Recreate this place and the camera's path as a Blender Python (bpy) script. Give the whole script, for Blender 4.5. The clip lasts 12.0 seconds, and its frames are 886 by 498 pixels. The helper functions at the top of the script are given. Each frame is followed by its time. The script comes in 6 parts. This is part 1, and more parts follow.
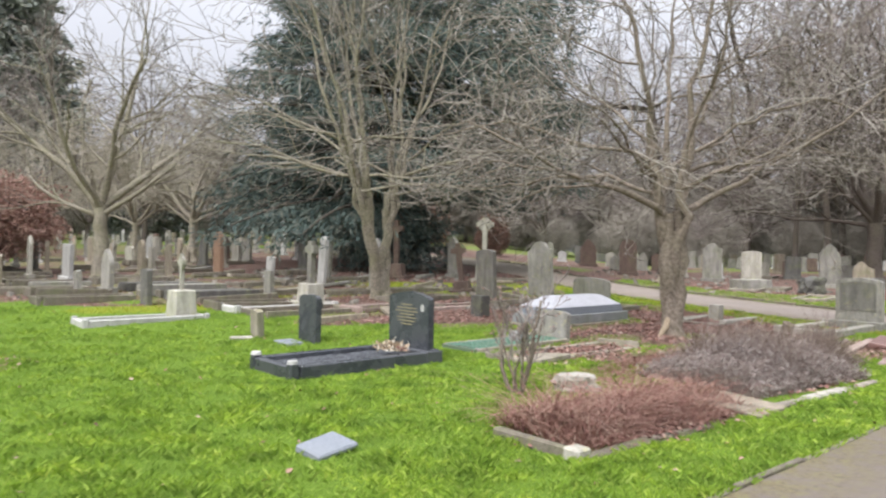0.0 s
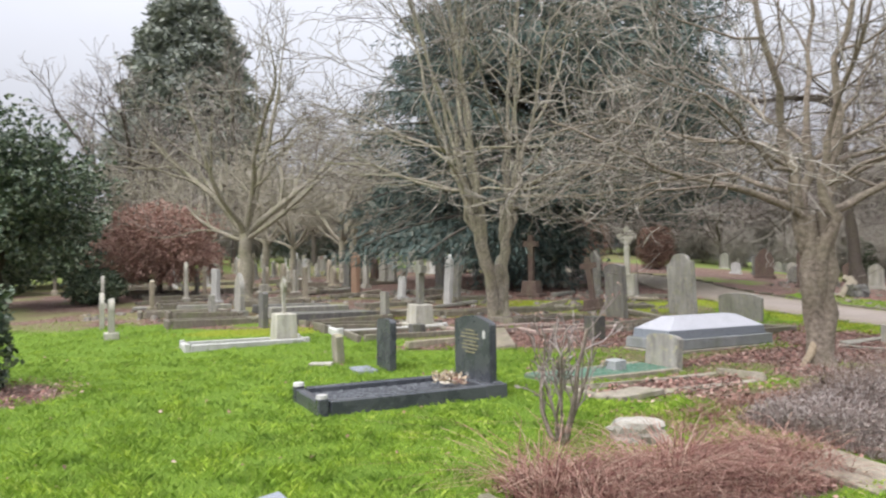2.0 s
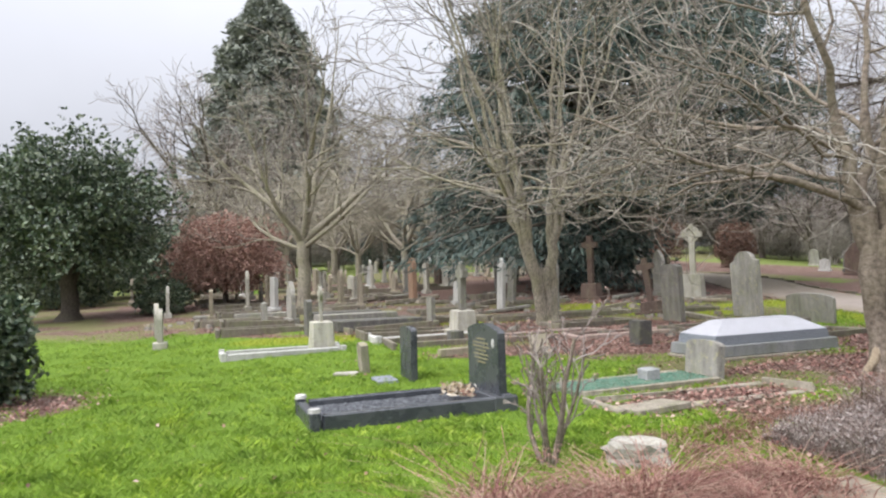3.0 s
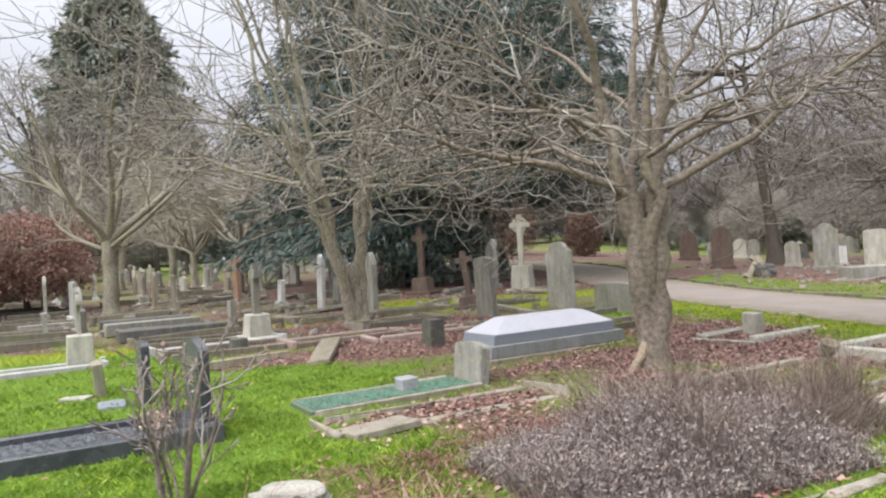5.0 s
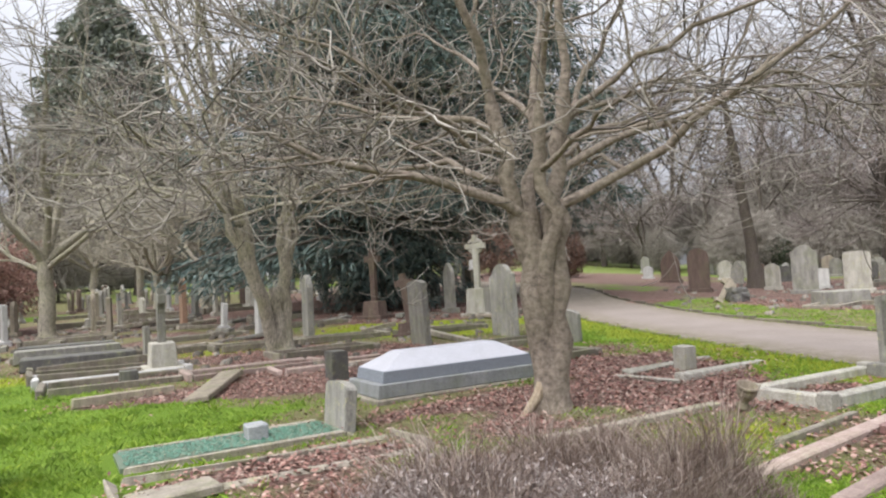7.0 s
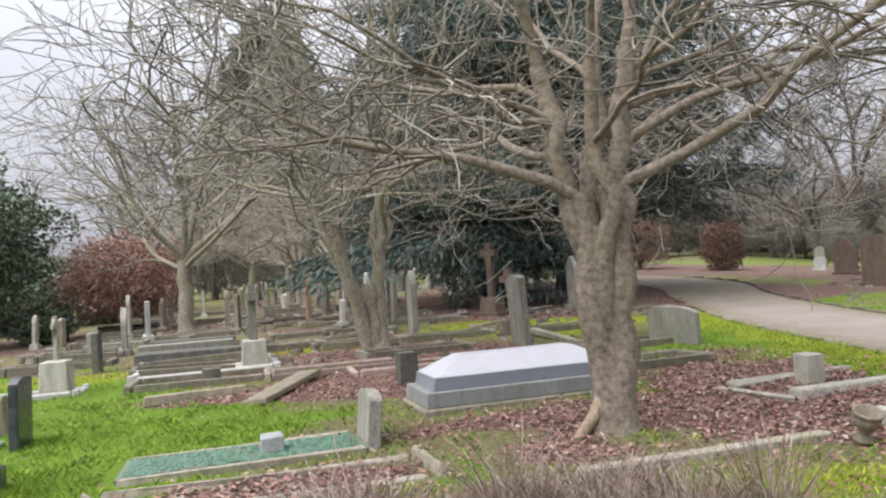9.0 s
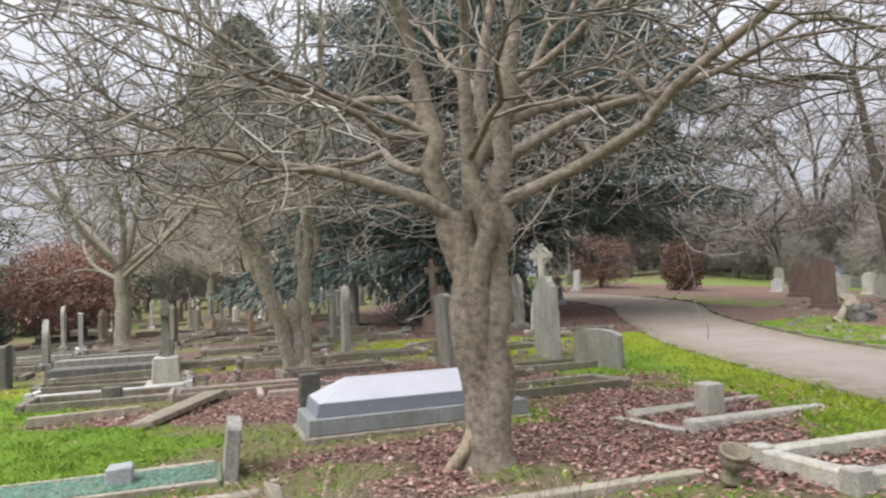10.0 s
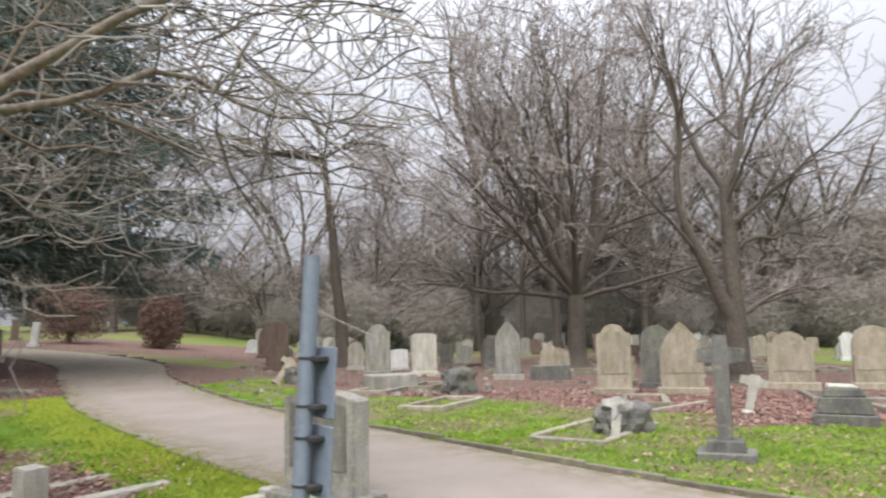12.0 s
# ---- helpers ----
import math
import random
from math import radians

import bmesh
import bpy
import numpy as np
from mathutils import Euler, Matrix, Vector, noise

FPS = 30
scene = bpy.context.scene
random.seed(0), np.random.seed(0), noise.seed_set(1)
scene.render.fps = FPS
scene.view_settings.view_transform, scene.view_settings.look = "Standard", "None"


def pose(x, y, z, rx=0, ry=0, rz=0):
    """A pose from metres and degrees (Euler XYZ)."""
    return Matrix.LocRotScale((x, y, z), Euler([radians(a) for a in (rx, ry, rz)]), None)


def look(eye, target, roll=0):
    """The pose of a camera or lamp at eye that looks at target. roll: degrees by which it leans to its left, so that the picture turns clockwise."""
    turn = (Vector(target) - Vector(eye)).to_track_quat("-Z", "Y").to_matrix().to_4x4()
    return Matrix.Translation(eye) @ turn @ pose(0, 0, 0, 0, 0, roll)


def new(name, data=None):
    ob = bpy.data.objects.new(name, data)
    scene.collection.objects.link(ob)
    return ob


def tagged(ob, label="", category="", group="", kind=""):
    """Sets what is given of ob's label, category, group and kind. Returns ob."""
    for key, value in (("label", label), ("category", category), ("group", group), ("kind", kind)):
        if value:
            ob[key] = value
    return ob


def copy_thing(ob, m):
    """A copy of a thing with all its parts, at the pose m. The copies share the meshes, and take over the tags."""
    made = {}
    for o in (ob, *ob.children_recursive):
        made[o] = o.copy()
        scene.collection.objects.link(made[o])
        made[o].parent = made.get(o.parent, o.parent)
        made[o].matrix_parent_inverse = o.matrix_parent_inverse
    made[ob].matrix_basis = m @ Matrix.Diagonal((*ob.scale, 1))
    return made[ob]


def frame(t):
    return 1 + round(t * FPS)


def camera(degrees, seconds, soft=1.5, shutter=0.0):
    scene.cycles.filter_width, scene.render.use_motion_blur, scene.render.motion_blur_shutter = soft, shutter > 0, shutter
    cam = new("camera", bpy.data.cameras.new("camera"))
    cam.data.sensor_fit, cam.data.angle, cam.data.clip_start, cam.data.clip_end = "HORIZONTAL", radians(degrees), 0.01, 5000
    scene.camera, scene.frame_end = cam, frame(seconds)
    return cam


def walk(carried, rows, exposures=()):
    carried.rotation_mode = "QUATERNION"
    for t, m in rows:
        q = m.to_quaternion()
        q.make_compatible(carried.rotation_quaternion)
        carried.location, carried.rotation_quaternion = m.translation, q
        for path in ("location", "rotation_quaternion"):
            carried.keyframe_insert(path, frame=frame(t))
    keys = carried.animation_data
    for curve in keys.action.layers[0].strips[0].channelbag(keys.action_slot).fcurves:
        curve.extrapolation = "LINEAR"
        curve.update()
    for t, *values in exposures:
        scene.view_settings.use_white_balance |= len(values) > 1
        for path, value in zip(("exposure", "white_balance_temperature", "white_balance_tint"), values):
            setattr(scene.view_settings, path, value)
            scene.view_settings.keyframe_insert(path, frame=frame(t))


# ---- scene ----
cam = camera(64.0, 12.0, soft=2.2, shutter=0.2)
PATH = [
    (0, (0.824, 1.783, 1.428), (0.641, 3.775, 1.43), 0.7),
    (0.5, (1.082, 2.155, 1.439), (1.067, 4.155, 1.465), 0.1),
    (1, (1.368, 2.472, 1.427), (1.153, 4.456, 1.55), -1.5),
    (1.5, (1.668, 2.726, 1.458), (1.264, 4.681, 1.583), -0.9),
    (2, (1.98, 3.092, 1.454), (1.314, 4.977, 1.502), -0.8),
    (2.5, (2.317, 3.393, 1.467), (1.428, 5.184, 1.521), -1.6),
    (3, (2.594, 3.797, 1.454), (1.717, 5.593, 1.518), -2.0),
    (3.5, (2.949, 4.168, 1.458), (2.171, 6.009, 1.521), -2.6),
    (3.7, (3.052, 4.324, 1.454), (2.315, 6.182, 1.509), -2.7),
    (5.3, (3.785, 5.609, 1.458), (3.244, 7.534, 1.484), -3.6),
    (5.5, (3.869, 5.765, 1.463), (3.339, 7.693, 1.49), -3.5),
    (6, (4.203, 6.043, 1.474), (3.675, 7.972, 1.539), -3.6),
    (6.5, (4.412, 6.462, 1.45), (3.925, 8.401, 1.51), -3.5),
    (7, (4.702, 6.761, 1.444), (4.133, 8.676, 1.528), -3.5),
    (7.5, (4.89, 7.133, 1.413), (4.247, 9.025, 1.49), -3.7),
    (9.3, (5.596, 8.319, 1.381), (4.586, 10.042, 1.486), -3.8),
    (9.5, (5.746, 8.47, 1.397), (4.733, 10.191, 1.508), -3.7),
    (10, (6.009, 8.838, 1.397), (5.087, 10.608, 1.531), -3.0),
    (10.5, (6.226, 9.165, 1.401), (5.505, 11.023, 1.564), -2.2),
    (11, (6.607, 9.336, 1.464), (6.168, 11.278, 1.652), -1.4),
    (11.5, (6.951, 9.597, 1.428), (6.918, 11.585, 1.644), -1.2),
    (12, (7.298, 9.711, 1.426), (7.663, 11.662, 1.67), -1.1),
]
walk(cam, [(t, look(eye, target, roll)) for t, eye, target, roll in PATH], exposures=[(0.0, 0.56, 6500, 11)])

# world: bright overcast winter sky with a broad weak sun
world = bpy.data.worlds.new("overcast_sky")
scene.world = world
world.use_nodes = True
wn, wl = world.node_tree.nodes, world.node_tree.links
sky = wn.new("ShaderNodeTexSky")
sky.sky_type = "NISHITA"
sky.sun_disc = False
sky.sun_elevation, sky.sun_rotation = radians(58), radians(200)
sky.air_density, sky.dust_density = 1.0, 4.0
soften = wn.new("ShaderNodeHueSaturation")
soften.inputs["Saturation"].default_value = 0.22
cloud = wn.new("ShaderNodeTexNoise")
cloud.inputs["Scale"].default_value = 2.2
cloud.inputs["Detail"].default_value = 5
cloud_ramp = wn.new("ShaderNodeMapRange")
cloud_ramp.inputs["From Min"].default_value, cloud_ramp.inputs["From Max"].default_value = 0.3, 0.7
cloud_ramp.inputs["To Min"].default_value, cloud_ramp.inputs["To Max"].default_value = 0.93, 1.07
cover_mix = wn.new("ShaderNodeMix")
cover_mix.data_type = "RGBA"
cover_mix.inputs[0].default_value = 0.9
grey = wn.new("ShaderNodeVectorMath")
grey.operation = "SCALE"
grey.inputs[0].default_value = (0.95, 0.985, 1.09)
wl.new(cloud.outputs["Fac"], cloud_ramp.inputs["Value"])
# an overcast sky is about three times as bright overhead as at the horizon
where = wn.new("ShaderNodeTexCoord")
height = wn.new("ShaderNodeSeparateXYZ")
lift = wn.new("ShaderNodeMapRange")
lift.inputs["From Min"].default_value, lift.inputs["From Max"].default_value = 0.0, 1.0
lift.inputs["To Min"].default_value, lift.inputs["To Max"].default_value = 2.6, 14.0
veil = wn.new("ShaderNodeMath")
veil.operation = "MULTIPLY"
wl.new(where.outputs["Generated"], height.inputs[0])
wl.new(height.outputs["Z"], lift.inputs["Value"])
wl.new(lift.outputs[0], veil.inputs[0])
wl.new(cloud_ramp.outputs[0], veil.inputs[1])
wl.new(veil.outputs[0], grey.inputs["Scale"])
wl.new(sky.outputs[0], soften.inputs["Color"])
wl.new(soften.outputs[0], cover_mix.inputs[6])
wl.new(grey.outputs[0], cover_mix.inputs[7])
wl.new(cover_mix.outputs[2], wn["Background"].inputs["Color"])
wn["Background"].inputs["Strength"].default_value = 0.11
sun_data = bpy.data.lights.new("sun", "SUN")
sun_data.energy, sun_data.angle, sun_data.color = 3.3, radians(60), (1.0, 0.98, 0.95)
sun = new("sun", sun_data)
sun.matrix_world = look((0, 0, 30), (4, 7, 17))

# ---- materials ----


def shader(name, rough=0.8, metal=0.0, spec=0.4):
    m = bpy.data.materials.new(name)
    m.use_nodes = True
    b = m.node_tree.nodes["Principled BSDF"]
    b.inputs["Roughness"].default_value, b.inputs["Metallic"].default_value = rough, metal
    b.inputs["Specular IOR Level"].default_value = spec
    return m, m.node_tree.nodes, m.node_tree.links, b


def noise_node(n, l, scale, detail=5, coord=None, rough=0.6):
    t = n.new("ShaderNodeTexNoise")
    t.inputs["Scale"].default_value, t.inputs["Detail"].default_value, t.inputs["Roughness"].default_value = scale, detail, rough
    if coord is not None:
        l.new(coord, t.inputs["Vector"])
    return t


def ramp(n, l, src, stops):
    r = n.new("ShaderNodeValToRGB")
    while len(r.color_ramp.elements) < len(stops):
        r.color_ramp.elements.new(0.5)
    for e, (pos, c) in zip(r.color_ramp.elements, stops):
        e.position, e.color = pos, (*c, 1)
    l.new(src, r.inputs[0])
    return r


def mix(n, l, fac, a, b, kind="MIX"):
    m = n.new("ShaderNodeMix")
    m.data_type, m.blend_type = "RGBA", kind
    for sock, v in ((0, fac), (6, a), (7, b)):
        if isinstance(v, (int, float)):
            m.inputs[sock].default_value = v
        elif isinstance(v, tuple):
            m.inputs[sock].default_value = (*v, 1)
        else:
            l.new(v, m.inputs[sock])
    return m.outputs[2]


def bump(n, l, b, height, strength, dist):
    k = n.new("ShaderNodeBump")
    k.inputs["Strength"].default_value, k.inputs["Distance"].default_value = strength, dist
    l.new(height, k.inputs["Height"])
    l.new(k.outputs[0], b.inputs["Normal"])


def stone(name, dark, light, lichen=(0.42, 0.40, 0.22), lichen_amount=0.5, rough=0.85, grain=60, spec=0.3, relief=0.5, green=0.35):
    """Weathered stone: fine grain, streaky stains, lichen spots and a green algal bloom, shifted from piece to piece."""
    m, n, l, b = shader(name, rough, 0, spec)
    tc = n.new("ShaderNodeTexCoord")
    info = n.new("ShaderNodeObjectInfo")
    add = n.new("ShaderNodeVectorMath")
    add.operation = "MULTIPLY_ADD"
    add.inputs[1].default_value = (1, 1, 1)
    shift = n.new("ShaderNodeVectorMath")
    shift.operation = "SCALE"
    shift.inputs[0].default_value = (13.0, 7.0, 5.0)
    l.new(info.outputs["Random"], shift.inputs["Scale"])
    l.new(tc.outputs["Object"], add.inputs[0])
    l.new(shift.outputs[0], add.inputs[2])
    fine = noise_node(n, l, grain, 6, add.outputs[0])
    squash = n.new("ShaderNodeMapping")
    squash.inputs["Scale"].default_value = (5.0, 5.0, 1.1)
    l.new(add.outputs[0], squash.inputs["Vector"])
    streak = noise_node(n, l, 1.6, 6, squash.outputs[0], 0.65)
    base = ramp(n, l, streak.outputs["Fac"], [(0.32, dark), (0.52, tuple((p + q) / 2 for p, q in zip(dark, light))), (0.7, light)])
    spec_col = mix(n, l, 0.35, base.outputs[0], ramp(n, l, fine.outputs["Fac"], [(0.3, tuple(v * 0.55 for v in dark)), (0.7, tuple(min(1, v * 1.25) for v in light))]).outputs[0])
    blot = noise_node(n, l, 11, 4, add.outputs[0], 0.7)
    blot_mask = ramp(n, l, blot.outputs["Fac"], [(0.56, (0, 0, 0)), (0.68, (lichen_amount,) * 3)])
    withl = mix(n, l, blot_mask.outputs[0], spec_col, lichen)
    algae = noise_node(n, l, 2.4, 3, add.outputs[0])
    amask = ramp(n, l, algae.outputs["Fac"], [(0.48, (0, 0, 0)), (0.72, (green,) * 3)])
    out = mix(n, l, amask.outputs[0], withl, (0.17, 0.19, 0.085))
    tone = n.new("ShaderNodeMapRange")
    tone.inputs["To Min"].default_value, tone.inputs["To Max"].default_value = 0.78, 1.2
    l.new(info.outputs["Random"], tone.inputs["Value"])
    hsv = n.new("ShaderNodeHueSaturation")
    l.new(tone.outputs[0], hsv.inputs["Value"])
    l.new(out, hsv.inputs["Color"])
    l.new(hsv.outputs[0], b.inputs["Base Color"])
    bump(n, l, b, fine.outputs["Fac"], relief, 0.01)
    return m


def granite(name, dark, light, rough, spec=0.5, grain=220):
    """Polished granite with a speckled crystal and a dull dusting."""
    m, n, l, b = shader(name, rough, 0, spec)
    tc = n.new("ShaderNodeTexCoord")
    v = n.new("ShaderNodeTexVoronoi")
    v.inputs["Scale"].default_value = grain
    l.new(tc.outputs["Object"], v.inputs["Vector"])
    big = noise_node(n, l, 3.2, 5, tc.outputs["Object"])
    c = mix(n, l, v.outputs["Color"], dark, light)
    c2 = mix(n, l, ramp(n, l, big.outputs["Fac"], [(0.4, (0, 0, 0)), (0.75, (0.45,) * 3)]).outputs[0], c, tuple(min(1, 0.5 * q + 0.1) for q in light))
    l.new(c2, b.inputs["Base Color"])
    rr = ramp(n, l, big.outputs["Fac"], [(0.3, (rough * 0.8,) * 3), (0.7, (min(1, rough * 1.7),) * 3)])
    l.new(rr.outputs[0], b.inputs["Roughness"])
    return m


def varied(name, colours, rough=0.7, spec=0.3, per="island", noise_scale=0.0):
    """Many small pieces, each with its own tone out of a ramp."""
    m, n, l, b = shader(name, rough, 0, spec)
    if per == "island":
        src = n.new("ShaderNodeNewGeometry").outputs["Random Per Island"]
    else:
        src = n.new("ShaderNodeObjectInfo").outputs["Random"]
    k = len(colours)
    r = ramp(n, l, src, [(i / max(1, k - 1), c) for i, c in enumerate(colours)])
    out = r.outputs[0]
    if noise_scale:
        tc = n.new("ShaderNodeTexCoord")
        t = noise_node(n, l, noise_scale, 4, tc.outputs["Object"])
        g = ramp(n, l, t.outputs["Fac"], [(0.34, (0.55, 0.6, 0.62)), (0.5, (0.95,) * 3), (0.66, (1.32, 1.2, 1.05))])
        out = mix(n, l, 1.0, out, g.outputs[0], "MULTIPLY")
    l.new(out, b.inputs["Base Color"])
    return m


def bark(name, dark, light, green=(0.16, 0.17, 0.08), green_amount=0.5, stretch=0.25, grain=38, relief=0.9):
    m, n, l, b = shader(name, 0.9, 0, 0.2)
    tc = n.new("ShaderNodeTexCoord")
    sq = n.new("ShaderNodeMapping")
    sq.inputs["Scale"].default_value = (1, 1, stretch)
    l.new(tc.outputs["Object"], sq.inputs["Vector"])
    fine = noise_node(n, l, grain, 7, sq.outputs[0], 0.7)
    big = noise_node(n, l, 2.2, 5, tc.outputs["Object"])
    c = ramp(n, l, fine.outputs["Fac"], [(0.36, dark), (0.62, light)])
    g = ramp(n, l, big.outputs["Fac"], [(0.42, (0, 0, 0)), (0.66, (green_amount,) * 3)])
    l.new(mix(n, l, g.outputs[0], c.outputs[0], green), b.inputs["Base Color"])
    bump(n, l, b, fine.outputs["Fac"], relief, 0.03)
    return m


def ground_material():
    """Lawn, leaf litter and moss, blended by the cover painted on the sheet."""
    m, n, l, b = shader("turf", 0.95, 0, 0.15)
    tc = n.new("ShaderNodeTexCoord")
    att = n.new("ShaderNodeAttribute")
    att.attribute_name = "cover"
    sep = n.new("ShaderNodeSeparateColor")
    l.new(att.outputs["Color"], sep.inputs[0])
    a = noise_node(n, l, 0.55, 6, tc.outputs["Object"], 0.65)
    f = noise_node(n, l, 26, 6, tc.outputs["Object"], 0.7)
    grass_c = mix(n, l, f.outputs["Fac"], ramp(n, l, a.outputs["Fac"], [(0.3, (0.06, 0.12, 0.012)), (0.7, (0.12, 0.20, 0.02))]).outputs[0], (0.14, 0.22, 0.03))
    v = n.new("ShaderNodeTexVoronoi")
    v.inputs["Scale"].default_value = 26
    l.new(tc.outputs["Object"], v.inputs["Vector"])
    sv = n.new("ShaderNodeSeparateColor")
    l.new(v.outputs["Color"], sv.inputs[0])
    litter_c = ramp(n, l, sv.outputs[0], [(0.0, (0.05, 0.034, 0.028)), (0.3, (0.12, 0.071, 0.058)), (0.65, (0.165, 0.10, 0.083)), (0.9, (0.21, 0.148, 0.12)), (1.0, (0.29, 0.245, 0.21))])
    dull_c = ramp(n, l, f.outputs["Fac"], [(0.3, (0.09, 0.08, 0.05)), (0.55, (0.165, 0.16, 0.07)), (0.75, (0.27, 0.225, 0.16))])
    moss_c = ramp(n, l, f.outputs["Fac"], [(0.3, (0.13, 0.17, 0.015)), (0.7, (0.25, 0.29, 0.03))])
    soil_c = ramp(n, l, f.outputs["Fac"], [(0.3, (0.03, 0.024, 0.018)), (0.7, (0.085, 0.065, 0.05))])

    def edge(chan, lo=0.35, hi=0.65):
        w = n.new("ShaderNodeMath")
        w.operation = "MULTIPLY_ADD"
        w.inputs[1].default_value, w.inputs[2].default_value = 0.7, -0.35
        l.new(f.outputs["Fac"], w.inputs[0])
        s = n.new("ShaderNodeMath")
        l.new(w.outputs[0], s.inputs[0])
        l.new(chan, s.inputs[1])
        r = n.new("ShaderNodeMapRange")
        r.inputs["From Min"].default_value, r.inputs["From Max"].default_value = lo, hi
        l.new(s.outputs[0], r.inputs["Value"])
        return r.outputs[0]

    c = mix(n, l, edge(sep.outputs[1]), grass_c, dull_c.outputs[0])
    c = mix(n, l, edge(sep.outputs[0]), c, litter_c.outputs[0])
    c = mix(n, l, edge(sep.outputs[2]), c, moss_c.outputs[0])
    l.new(c, b.inputs["Base Color"])
    bump(n, l, b, f.outputs["Fac"], 0.8, 0.04)
    return m


def tarmac_material(name, worn):
    """Grey-brown tarmac; worn scales how pale its chippings have become."""
    m, n, l, b = shader(name, 0.9, 0, 0.25)
    tc = n.new("ShaderNodeTexCoord")
    f = noise_node(n, l, 140, 4, tc.outputs["Object"], 0.7)
    a = noise_node(n, l, 0.8, 6, tc.outputs["Object"], 0.6)
    c = mix(n, l, 0.5, ramp(n, l, f.outputs["Fac"], [(0.3, tuple(worn * q for q in (0.165, 0.138, 0.12))), (0.7, tuple(worn * q for q in (0.40, 0.342, 0.305)))]).outputs[0],
            ramp(n, l, a.outputs["Fac"], [(0.3, tuple(worn * q for q in (0.225, 0.19, 0.165))), (0.7, tuple(worn * q for q in (0.36, 0.31, 0.275)))]).outputs[0])
    att = n.new("ShaderNodeAttribute")
    att.attribute_name = "verge"
    g = n.new("ShaderNodeMath")
    g.operation = "MULTIPLY"
    l.new(att.outputs["Fac"], g.inputs[0])
    l.new(ramp(n, l, noise_node(n, l, 5, 6, tc.outputs["Object"], 0.7).outputs["Fac"], [(0.36, (0, 0, 0)), (0.58, (0.92,) * 3)]).outputs[0], g.inputs[1])
    moss = ramp(n, l, noise_node(n, l, 24, 5, tc.outputs["Object"], 0.7).outputs["Fac"], [(0.32, (0.075, 0.06, 0.036)), (0.52, (0.16, 0.135, 0.075)), (0.68, (0.17, 0.175, 0.06))])
    l.new(mix(n, l, g.outputs[0], c, moss.outputs[0]), b.inputs["Base Color"])
    bump(n, l, b, f.outputs["Fac"], 0.6, 0.006)
    return m


